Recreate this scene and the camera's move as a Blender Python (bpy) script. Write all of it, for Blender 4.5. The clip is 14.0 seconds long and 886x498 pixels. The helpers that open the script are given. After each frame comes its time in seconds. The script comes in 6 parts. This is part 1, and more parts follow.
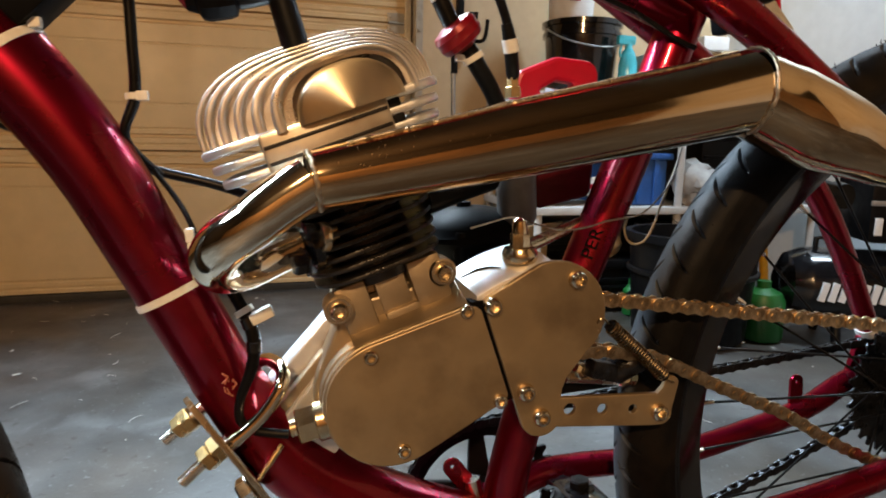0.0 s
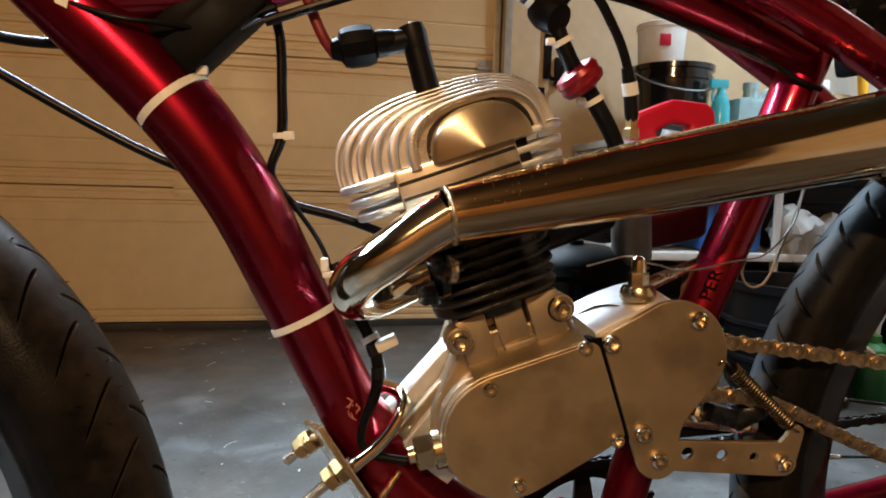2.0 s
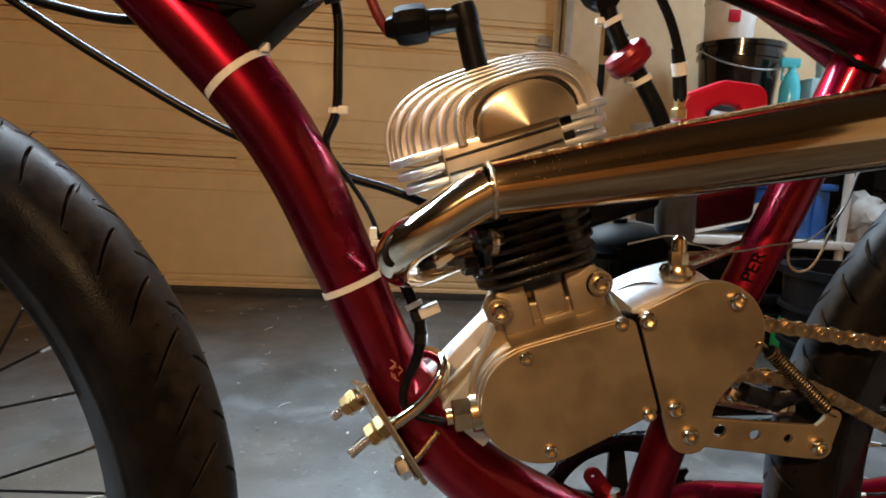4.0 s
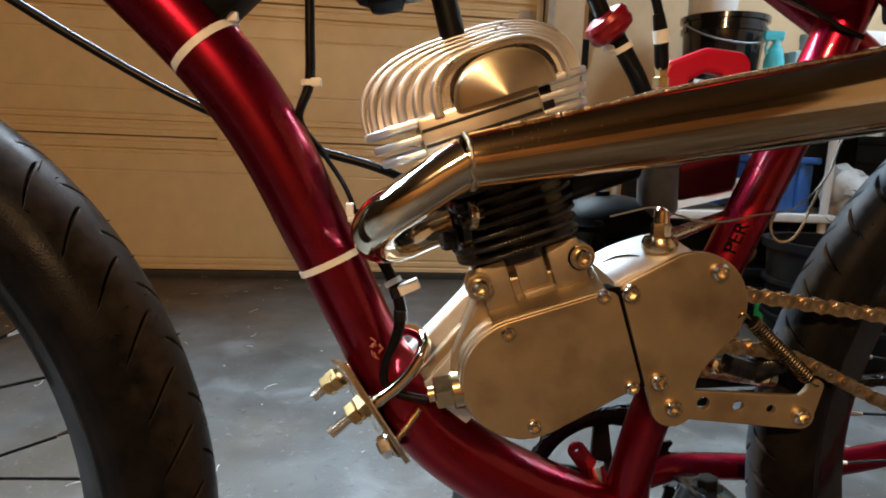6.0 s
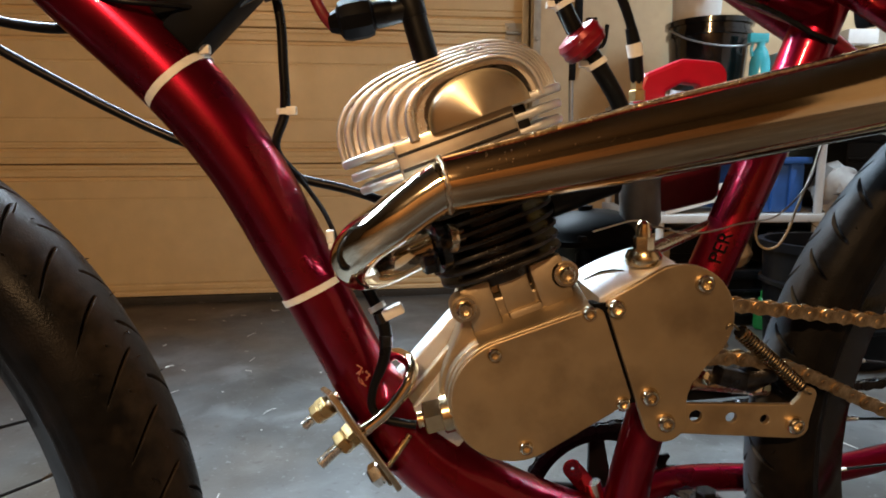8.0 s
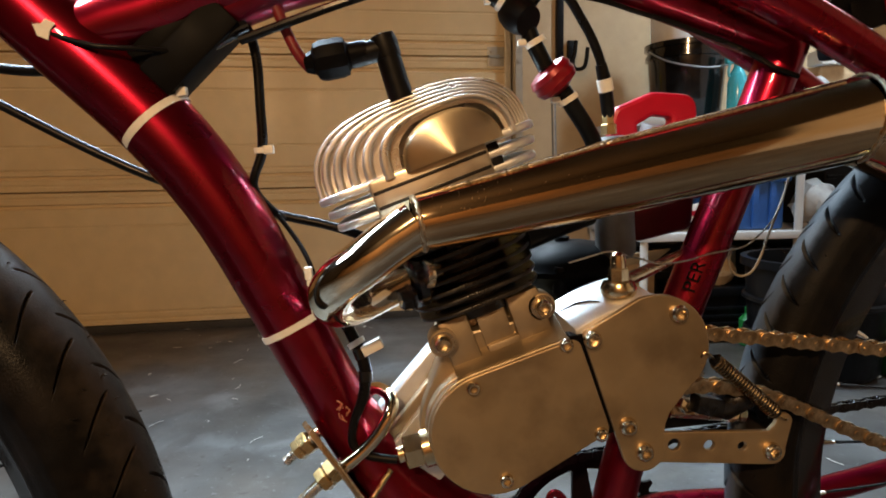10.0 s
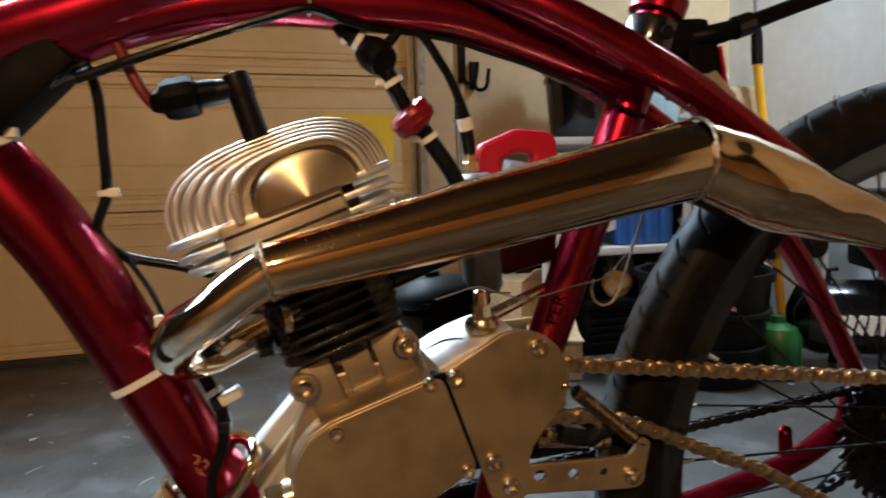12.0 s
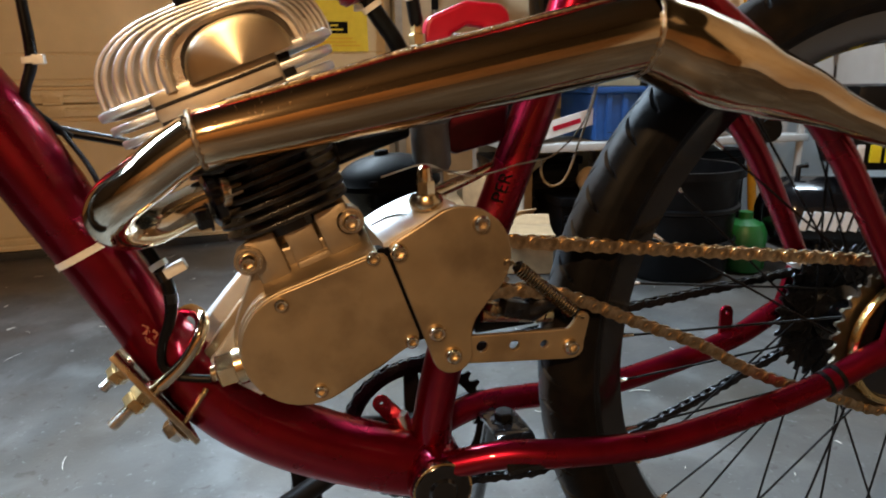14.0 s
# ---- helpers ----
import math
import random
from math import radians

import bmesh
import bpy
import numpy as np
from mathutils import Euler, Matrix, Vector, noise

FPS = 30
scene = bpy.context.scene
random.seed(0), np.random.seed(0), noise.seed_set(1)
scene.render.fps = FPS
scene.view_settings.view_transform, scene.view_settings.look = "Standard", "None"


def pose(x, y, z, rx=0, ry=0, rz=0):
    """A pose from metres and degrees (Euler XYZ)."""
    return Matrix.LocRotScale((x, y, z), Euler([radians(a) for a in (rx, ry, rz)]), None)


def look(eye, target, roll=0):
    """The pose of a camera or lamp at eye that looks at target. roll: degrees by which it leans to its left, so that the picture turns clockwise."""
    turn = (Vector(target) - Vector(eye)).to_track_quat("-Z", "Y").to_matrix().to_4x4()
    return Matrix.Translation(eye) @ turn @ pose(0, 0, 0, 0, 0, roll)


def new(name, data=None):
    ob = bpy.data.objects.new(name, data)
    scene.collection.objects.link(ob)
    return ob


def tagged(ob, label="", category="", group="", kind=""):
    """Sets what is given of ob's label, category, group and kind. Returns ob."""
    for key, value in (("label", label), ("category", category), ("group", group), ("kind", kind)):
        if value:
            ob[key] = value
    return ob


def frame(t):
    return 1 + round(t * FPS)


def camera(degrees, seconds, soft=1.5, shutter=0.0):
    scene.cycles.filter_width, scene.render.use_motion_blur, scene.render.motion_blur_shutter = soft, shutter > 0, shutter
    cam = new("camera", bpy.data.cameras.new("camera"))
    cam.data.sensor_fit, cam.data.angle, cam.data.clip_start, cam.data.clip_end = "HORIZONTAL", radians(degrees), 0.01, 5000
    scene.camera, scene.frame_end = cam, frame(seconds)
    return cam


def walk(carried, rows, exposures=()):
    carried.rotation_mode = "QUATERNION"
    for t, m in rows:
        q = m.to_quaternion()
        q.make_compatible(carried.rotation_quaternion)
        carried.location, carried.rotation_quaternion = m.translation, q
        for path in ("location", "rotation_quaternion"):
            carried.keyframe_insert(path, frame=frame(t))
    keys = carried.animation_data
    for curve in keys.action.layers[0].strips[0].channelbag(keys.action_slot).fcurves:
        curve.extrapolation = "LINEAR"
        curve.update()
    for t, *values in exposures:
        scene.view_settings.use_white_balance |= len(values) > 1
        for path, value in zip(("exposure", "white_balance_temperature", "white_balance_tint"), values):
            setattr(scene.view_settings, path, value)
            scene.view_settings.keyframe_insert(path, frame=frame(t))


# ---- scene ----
cam = camera(69.5, 14.0, soft=1.8, shutter=0.5)
# The bicycle's own axes: x to the rear, y away from its left side, z up, rear hub over x = 0.45.
# It stands nose-down by three and a half degrees. PATH is in these axes: seconds, eye, yaw, pitch, roll.
BIKE = Matrix.Translation((0.45, 0, 0)) @ pose(0, 0, 0, 0, -3.5, 0) @ Matrix.Translation((-0.45, 0, 0))
PATH = [
    (0, (-0.1401, -0.4447, 0.6100), -13.51, -10.23, -2.37),
    (0.5, (-0.1326, -0.4371, 0.6152), -13.82, -10.22, -5.12),
    (1, (-0.1520, -0.4503, 0.6193), -9.78, -5.98, -4.22),
    (1.5, (-0.1565, -0.4514, 0.6186), -7.99, -6.96, -3.63),
    (2, (-0.1733, -0.4528, 0.6081), -6.87, -6.21, -1.79),
    (2.5, (-0.1699, -0.4666, 0.6143), -6.09, -6.33, -0.87),
    (3, (-0.1716, -0.4728, 0.6104), -2.39, -7.02, 0.15),
    (5.5, (-0.1603, -0.4680, 0.6043), -2.17, -9.37, -0.96),
    (6, (-0.1615, -0.4638, 0.6023), -3.08, -10.02, -1.16),
    (6.5, (-0.1601, -0.4622, 0.6094), -3.61, -10.36, -3.48),
    (7, (-0.1617, -0.4606, 0.6082), -3.26, -8.79, -3.18),
    (7.5, (-0.1554, -0.4606, 0.6077), -3.03, -8.85, -3.48),
    (10, (-0.1408, -0.4647, 0.6189), -4.34, -7.22, -4.48),
    (10.5, (-0.1367, -0.4672, 0.6219), -4.71, -4.83, -4.40),
    (11, (-0.1358, -0.4691, 0.6227), -5.11, -4.78, -4.94),
    (11.5, (-0.1295, -0.4633, 0.6233), -7.43, -6.49, -4.94),
    (12, (-0.1001, -0.4655, 0.6331), -11.83, -6.53, -5.01),
    (12.5, (-0.0769, -0.4699, 0.6263), -15.06, -7.35, -3.58),
    (13, (-0.0587, -0.4785, 0.6088), -16.94, -10.53, -2.55),
    (13.5, (-0.0628, -0.4865, 0.6221), -13.65, -14.00, -5.61),
    (14, (-0.0758, -0.4752, 0.6141), -12.66, -15.54, -4.58),
]


def stand(eye, yaw, pitch, roll):
    turn = pose(0, 0, 0, 0, 0, yaw) @ pose(0, 0, 0, 90 + pitch, 0, 0) @ pose(0, 0, 0, 0, 0, roll)
    return BIKE @ Matrix.Translation(eye) @ turn


walk(cam, [(t, stand(eye, yaw, pitch, roll)) for t, eye, yaw, pitch, roll in PATH],
     exposures=[(0.0, 0.2), (1.5, 0.16), (3.0, 0.04), (5.5, 0.1), (7.5, 0.1), (10.0, 0.05), (11.0, -0.04), (12.0, -0.16), (12.6, -0.16), (13.5, 0.04), (14.0, 0.06)])

# ---- light ----
world = bpy.data.worlds.new("night_sky")
world.use_nodes = True
scene.world = world
world.node_tree.nodes["Background"].inputs[0].default_value = (0.5, 0.6, 0.8, 1)
world.node_tree.nodes["Background"].inputs[1].default_value = 0.006


def lamp(name, at, aim, size, power, colour, spread=180):
    data = bpy.data.lights.new(name, "AREA")
    data.shape, data.size, data.size_y, data.energy, data.color = "RECTANGLE", size[0], size[1], power, colour
    data.spread = radians(spread)
    ob = new(name, data)
    ob.matrix_world = look(at, aim)
    return ob


def bulb(name, at, radius, power, colour):
    data = bpy.data.lights.new(name, "POINT")
    data.shadow_soft_size, data.energy, data.color = radius, power, colour
    ob = new(name, data)
    ob.location = at
    return ob


WARM, COOL = (1.0, 0.60, 0.285), (0.68, 0.85, 1.0)
bulb("garage_bulb", (-0.70, -1.95, 1.68), 0.05, 150, WARM)
lamp("work_light", (-0.80, 0.55, 1.50), (-0.42, 0.18, 0.35), (2.4, 0.25), 62, COOL, 112)
lamp("fluorescent_tube", (1.68, 0.98, 2.45), (2.33, 1.73, 0.8), (0.52, 0.12), 38, COOL, 140)


# ---- materials ----
def material(name, colour, rough=0.5, metal=0.0, vary=0.15, scale=30.0, bump=0.0, bump_scale=200.0,
             stain=None, stain_scale=6.0, stain_amount=0.5, coat=0.0, rough_vary=0.1, streak=None, shine=0.5):
    """Principled surface with fine grain, broad stains, uneven gloss and relief, in object metres."""
    m = bpy.data.materials.new(name)
    m.use_nodes = True
    nt = m.node_tree
    N, L = nt.nodes, nt.links
    b = N["Principled BSDF"]
    tc = N.new("ShaderNodeTexCoord")
    src = tc.outputs["Object"]
    if streak:
        mp = N.new("ShaderNodeMapping")
        mp.inputs["Scale"].default_value = streak
        L.new(src, mp.inputs["Vector"])
        src = mp.outputs["Vector"]

    def tex(s, detail=4.0):
        n = N.new("ShaderNodeTexNoise")
        n.inputs["Scale"].default_value, n.inputs["Detail"].default_value = s, detail
        L.new(src, n.inputs["Vector"])
        return n.outputs["Fac"]

    def ramp(fac, lo, hi, a, c):
        r = N.new("ShaderNodeMapRange")
        r.inputs["From Min"].default_value, r.inputs["From Max"].default_value = lo, hi
        r.inputs["To Min"].default_value, r.inputs["To Max"].default_value = a, c
        L.new(fac, r.inputs["Value"])
        return r.outputs["Result"]

    fine = tex(scale)
    mul = N.new("ShaderNodeMix")
    mul.data_type, mul.blend_type = "RGBA", "MIX"
    L.new(ramp(fine, 0.3, 0.7, 0, 1), mul.inputs["Factor"])
    mul.inputs["A"].default_value = (*[c * (1 - vary) for c in colour], 1)
    mul.inputs["B"].default_value = (*[min(1, c * (1 + vary)) for c in colour], 1)
    out = mul.outputs["Result"]
    if stain:
        st = N.new("ShaderNodeMix")
        st.data_type = "RGBA"
        L.new(ramp(tex(stain_scale, 6.0), 0.48, 0.68, 0, stain_amount), st.inputs["Factor"])
        L.new(out, st.inputs["A"])
        st.inputs["B"].default_value = (*stain, 1)
        out = st.outputs["Result"]
    L.new(out, b.inputs["Base Color"])
    L.new(ramp(tex(scale * 0.4), 0.3, 0.7, max(0.02, rough - rough_vary), min(1, rough + rough_vary)), b.inputs["Roughness"])
    b.inputs["Metallic"].default_value = metal
    b.inputs["Specular IOR Level"].default_value = shine
    b.inputs["Coat Weight"].default_value = coat
    b.inputs["Coat Roughness"].default_value = 0.08
    if bump:
        bn = N.new("ShaderNodeBump")
        bn.inputs["Strength"].default_value, bn.inputs["Distance"].default_value = bump, 0.001
        L.new(tex(bump_scale, 6.0), bn.inputs["Height"])
        L.new(bn.outputs["Normal"], b.inputs["Normal"])
    return m


RED = material("candy_red_paint", (0.215, 0.006, 0.022), 0.29, 0.9, 0.12, 60, 0.03, 900, stain=(0.18, 0.006, 0.018), stain_amount=0.4, coat=0.42, rough_vary=0.05)
RED.node_tree.nodes["Principled BSDF"].inputs["Specular Tint"].default_value = (0.55, 0.10, 0.16, 1)
RED.node_tree.nodes["Principled BSDF"].inputs["Coat Roughness"].default_value = 0.035
CAST = material("cast_aluminium", (0.40, 0.325, 0.225), 0.42, 0.9, 0.10, 45, 0.2, 1600, stain=(0.22, 0.17, 0.11), stain_scale=28, stain_amount=0.35)
COVER = material("brushed_cover_aluminium", (0.385, 0.292, 0.172), 0.42, 0.8, 0.10, 35, 0.08, 1200, stain=(0.22, 0.16, 0.095), stain_scale=24, stain_amount=0.75)
POLISH = material("machined_aluminium", (0.80, 0.77, 0.72), 0.24, 1.0, 0.06, 90, 0.05, 900, stain=(0.6, 0.54, 0.46), stain_scale=30, stain_amount=0.3)
TURNED = material("turned_aluminium", (0.58, 0.53, 0.45), 0.36, 1.0, 0.06, 90, 0.05, 900, stain=(0.6, 0.52, 0.42), stain_scale=30, stain_amount=0.3)
HEADALU = material("cast_head_aluminium", (0.76, 0.74, 0.71), 0.33, 0.86, 0.06, 90, 0.08, 900, stain=(0.55, 0.5, 0.44), stain_scale=30, stain_amount=0.3)
# Bare aluminium whitened and tinted blue: cool light put into the colour.
COOLBARE = material("cool_tinted_bare_aluminium", (0.84, 0.86, 0.88), 0.42, 0.85, 0.05, 90, 0.06, 900, stain=(0.6, 0.61, 0.62), stain_scale=40, stain_amount=0.3)
CHROME = material("chrome_plate", (0.78, 0.68, 0.52), 0.075, 1.0, 0.08, 25, 0.10, 60, stain=(0.50, 0.36, 0.21), stain_scale=20, stain_amount=0.4, rough_vary=0.025, streak=(0.12, 1, 1))
# Chrome tinted bronze: the muffler's warm reflections are put into its colour.
WARMCHROME = material("warm_tinted_chrome", (0.66, 0.50, 0.315), 0.092, 1.0, 0.10, 25, 0.10, 60, stain=(0.36, 0.22, 0.11), stain_scale=26, stain_amount=0.65, rough_vary=0.065, streak=(0.10, 1, 1))
WELD = material("weld_bead_metal", (0.45, 0.36, 0.25), 0.35, 1.0, 0.3, 300, 0.5, 700)
STEEL = material("zinc_steel", (0.66, 0.57, 0.42), 0.24, 1.0, 0.15, 150, 0.1, 900, stain=(0.4, 0.3, 0.18), stain_scale=60, stain_amount=0.4)
BRASS = material("brass_plating", (0.56, 0.38, 0.17), 0.32, 1.0, 0.15, 120, 0.1, 700, stain=(0.3, 0.18, 0.07), stain_scale=50, stain_amount=0.4)
PLATESTEEL = material("dull_plate_steel", (0.13, 0.11, 0.085), 0.38, 0.9, 0.15, 120, 0.15, 800, stain=(0.05, 0.036, 0.022), stain_scale=26, stain_amount=0.75)
GOLDRING = material("polished_gold_plating", (0.82, 0.60, 0.26), 0.22, 1.0, 0.1, 120, 0.05, 800)
SPRING = material("oiled_spring_steel", (0.34, 0.26, 0.16), 0.24, 1.0, 0.15, 160, 0.05, 900)
CHAINSTEEL = material("yellowed_zinc_steel", (0.62, 0.50, 0.32), 0.2, 1.0, 0.12, 120, 0.05, 900)
CHAIN = material("oiled_gold_chain_steel", (0.62, 0.48, 0.30), 0.30, 1.0, 0.25, 220, 0.2, 800, stain=(0.14, 0.09, 0.045), stain_scale=90, stain_amount=0.8)
DARKGOLD = material("oily_sprocket_steel", (0.13, 0.09, 0.05), 0.36, 1.0, 0.3, 160, 0.2, 800, stain=(0.03, 0.022, 0.015), stain_scale=60, stain_amount=0.8)
DARKCHAIN = material("black_chain_steel", (0.035, 0.036, 0.04), 0.30, 0.9, 0.3, 220, 0.2, 800)
BLACK = material("black_plastic", (0.0035, 0.0035, 0.004), 0.40, 0.0, 0.25, 120, 0.06, 500, shine=0.14)
GLOSS = material("gloss_black", (0.005, 0.005, 0.006), 0.16, 0.0, 0.2, 80, coat=0.4, shine=0.5)
FINBLACK = material("black_fin_paint", (0.011, 0.0098, 0.0088), 0.34, 0.0, 0.4, 90, 0.25, 500, stain=(0.026, 0.020, 0.015), stain_scale=60, stain_amount=0.4, shine=0.45)
BAREEDGE = material("worn_fin_edge", (0.34, 0.28, 0.2), 0.35, 0.9, 0.35, 200, 0.2, 600, stain=(0.05, 0.04, 0.03), stain_scale=70, stain_amount=0.8)
TYRE = material("tyre_rubber", (0.0055, 0.0053, 0.0055), 0.36, 0.0, 0.3, 80, 0.25, 700, stain=(0.011, 0.009, 0.008), stain_scale=34, stain_amount=0.9, rough_vary=0.12, shine=0.05)
TYRE_REAR = material("dusty_tyre_rubber", (0.0055, 0.0053, 0.0054), 0.42, 0.0, 0.3, 80, 0.3, 700, stain=(0.017, 0.0125, 0.009), stain_scale=22, stain_amount=0.6, rough_vary=0.10, shine=0.05)
TIE = material("white_nylon", (0.72, 0.70, 0.64), 0.45, 0.0, 0.06, 200, coat=0.0)
HOSE = material("black_rubber_hose", (0.0035, 0.0035, 0.004), 0.34, 0.0, 0.3, 90, shine=0.16)
REDLEAD = material("red_rubber_lead", (0.15, 0.006, 0.011), 0.5, 0.0, 0.2, 90)
REDPLASTIC = material("red_plastic", (0.40, 0.003, 0.022), 0.38, 0.0, 0.08, 70, shine=0.3)
REDFILTER = material("red_anodised_filter", (0.20, 0.004, 0.012), 0.34, 0.2, 0.15, 90, coat=0.1, shine=0.35)
DARKRED = material("dark_red_paint", (0.085, 0.003, 0.009), 0.35, 0.1, 0.15, 90, shine=0.3)
GREY = material("grey_zinc_casting", (0.34, 0.35, 0.36), 0.4, 0.7, 0.12, 60, 0.1, 700)
DARKZINC = material("dull_zinc_casting", (0.17, 0.16, 0.15), 0.45, 0.6, 0.15, 60, 0.15, 700, stain=(0.08, 0.065, 0.05), stain_scale=40, stain_amount=0.5)
STRING = material("tan_string", (0.24, 0.20, 0.14), 0.8, 0.0, 0.2, 400, 0.3, 1500)
LETTER = material("matt_black", (0.003, 0.003, 0.0035), 0.5, 0.0, 0.2, 100, shine=0.06)
SCRATCH = material("scuffed_primer", (0.5, 0.16, 0.12), 0.6, 0.0, 0.3, 300)
DOORM = material("cream_steel_door", (0.66, 0.50, 0.28), 0.42, 0.0, 0.05, 14, 0.04, 300, stain=(0.56, 0.40, 0.21), stain_scale=2.2, stain_amount=0.4)
SEAL = material("black_door_seal", (0.02, 0.018, 0.015), 0.6, 0.0, 0.2, 60)
WALLM = material("tan_plaster_wall", (0.50, 0.37, 0.22), 0.75, 0.0, 0.05, 25, 0.15, 250, stain=(0.40, 0.29, 0.17), stain_scale=3, stain_amount=0.35)
WHITEWALL = material("white_painted_wall", (0.76, 0.79, 0.81), 0.7, 0.0, 0.04, 20, 0.15, 250, stain=(0.58, 0.54, 0.46), stain_scale=2.6, stain_amount=0.45)
TRACKM = material("galvanised_track", (0.42, 0.40, 0.35), 0.4, 0.8, 0.15, 40, stain=(0.3, 0.26, 0.2), stain_scale=20, stain_amount=0.4)
YELLOW = material("yellow_notice_paper", (0.78, 0.56, 0.03), 0.55, 0.0, 0.05, 40)
# Brown of the unseen end wall, picked for the muffler's lower reflection.
BROWNWALL = material("unseen_brown_wall", (0.28, 0.17, 0.085), 0.75, 0.0, 0.1, 18, 0.2, 200, stain=(0.10, 0.065, 0.035), stain_scale=3, stain_amount=0.6)
# Near-black for unseen walls and ceiling, so chrome reflects dark above.
UNSEENDARK = material("unseen_dark_boards", (0.018, 0.013, 0.009), 0.8, 0.0, 0.2, 12, 0.2, 90, stain=(0.028, 0.018, 0.011), stain_scale=3, stain_amount=0.6)
CONCRETE = material("stained_concrete", (0.070, 0.0685, 0.066), 0.5, 0.0, 0.22, 9, 0.3, 160, stain=(0.030, 0.026, 0.022), stain_scale=3.2, stain_amount=0.8, rough_vary=0.18)
LITTER = material("pale_litter", (0.55, 0.54, 0.5), 0.8, 0.0, 0.2, 200)
CARD = material("cardboard", (0.42, 0.29, 0.16), 0.8, 0.0, 0.12, 40, 0.1, 300)
BLUE = material("blue_plastic", (0.02, 0.09, 0.32), 0.4, 0.0, 0.1, 40)
GREEN = material("green_plastic", (0.012, 0.13, 0.024), 0.4, 0.0, 0.1, 40)
BAGM = material("dull_white_bag_film", (0.34, 0.34, 0.33), 0.45, 0.0, 0.15, 40, 0.3, 200)
CYAN = material("cyan_bottle_plastic", (0.06, 0.42, 0.50), 0.25, 0.0, 0.12, 30, coat=0.2)
SHELF = material("white_shelf_board", (0.45, 0.44, 0.42), 0.6, 0.0, 0.1, 20)
CLEAR = material("cloudy_jug_plastic", (0.30, 0.46, 0.50), 0.35, 0.0, 0.15, 20)
HANDLE = material("yellow_handle_paint", (0.75, 0.40, 0.02), 0.4, 0.0, 0.1, 30)
LABELWHITE = material("white_label_print", (0.75, 0.75, 0.74), 0.5, 0.0, 0.05, 30)
LABELYELLOW = material("yellow_label_print", (0.80, 0.66, 0.02), 0.5, 0.0, 0.05, 30)


def worn_crown(m, colour, lo, hi, ragged):
    """Rubber scuffed pale along the crown of a tyre, patchy towards its shoulders."""
    N, L = m.node_tree.nodes, m.node_tree.links
    b = N["Principled BSDF"]
    tc, sep, absn = N.new("ShaderNodeTexCoord"), N.new("ShaderNodeSeparateXYZ"), N.new("ShaderNodeMath")
    L.new(tc.outputs["Object"], sep.inputs[0])
    absn.operation = "ABSOLUTE"
    L.new(sep.outputs["Y"], absn.inputs[0])
    noise_n, add, mr, mix = N.new("ShaderNodeTexNoise"), N.new("ShaderNodeMath"), N.new("ShaderNodeMapRange"), N.new("ShaderNodeMix")
    noise_n.inputs["Scale"].default_value, noise_n.inputs["Detail"].default_value = 90, 6
    L.new(tc.outputs["Object"], noise_n.inputs["Vector"])
    add.operation = "MULTIPLY_ADD"
    L.new(noise_n.outputs["Fac"], add.inputs[0])
    add.inputs[1].default_value = ragged
    L.new(absn.outputs[0], add.inputs[2])
    mr.inputs["From Min"].default_value, mr.inputs["From Max"].default_value = lo + ragged / 2, hi + ragged / 2
    mr.inputs["To Min"].default_value, mr.inputs["To Max"].default_value = 1, 0
    L.new(add.outputs[0], mr.inputs["Value"])
    mix.data_type = "RGBA"
    L.new(mr.outputs["Result"], mix.inputs["Factor"])
    L.new(b.inputs["Base Color"].links[0].from_socket, mix.inputs["A"])
    mix.inputs["B"].default_value = (*colour, 1)
    L.new(mix.outputs["Result"], b.inputs["Base Color"])


def worn_floor(m):
    """Pale rubbed patches and small brown spots over the broad stains of a concrete floor."""
    N, L = m.node_tree.nodes, m.node_tree.links
    b = N["Principled BSDF"]
    tc = N.new("ShaderNodeTexCoord")
    for scale, detail, lo, hi, most, colour in ((7.0, 9.0, 0.52, 0.66, 0.62, (0.132, 0.132, 0.130)), (1.7, 5.0, 0.45, 0.60, 0.70, (0.054, 0.041, 0.028)), (46.0, 4.0, 0.62, 0.70, 0.6, (0.026, 0.019, 0.013)), (95.0, 3.0, 0.64, 0.72, 0.5, (0.17, 0.175, 0.18))):
        n, mr, mix = N.new("ShaderNodeTexNoise"), N.new("ShaderNodeMapRange"), N.new("ShaderNodeMix")
        n.inputs["Scale"].default_value, n.inputs["Detail"].default_value, n.inputs["Distortion"].default_value = scale, detail, 0.6
        L.new(tc.outputs["Object"], n.inputs["Vector"])
        mr.inputs["From Min"].default_value, mr.inputs["From Max"].default_value, mr.inputs["To Max"].default_value = lo, hi, most
        L.new(n.outputs["Fac"], mr.inputs["Value"])
        mix.data_type = "RGBA"
        L.new(mr.outputs["Result"], mix.inputs["Factor"])
        L.new(b.inputs["Base Color"].links[0].from_socket, mix.inputs["A"])
        mix.inputs["B"].default_value = (*colour, 1)
        L.new(mix.outputs["Result"], b.inputs["Base Color"])


def turned_face(m):
    """Fine concentric tool marks: gloss stretched across the turning direction round the part's own y axis."""
    N, L = m.node_tree.nodes, m.node_tree.links
    b = N["Principled BSDF"]
    tan = N.new("ShaderNodeTangent")
    tan.direction_type, tan.axis = "RADIAL", "Y"
    L.new(tan.outputs["Tangent"], b.inputs["Tangent"])
    b.inputs["Anisotropic"].default_value = 0.9
    b.inputs["Anisotropic Rotation"].default_value = 0.25


BOSS = material("turned_boss_aluminium", (0.68, 0.60, 0.44), 0.40, 1.0, 0.05, 60, 0.03, 900, stain=(0.52, 0.45, 0.35), stain_scale=40, stain_amount=0.35)
turned_face(BOSS)
worn_floor(CONCRETE)
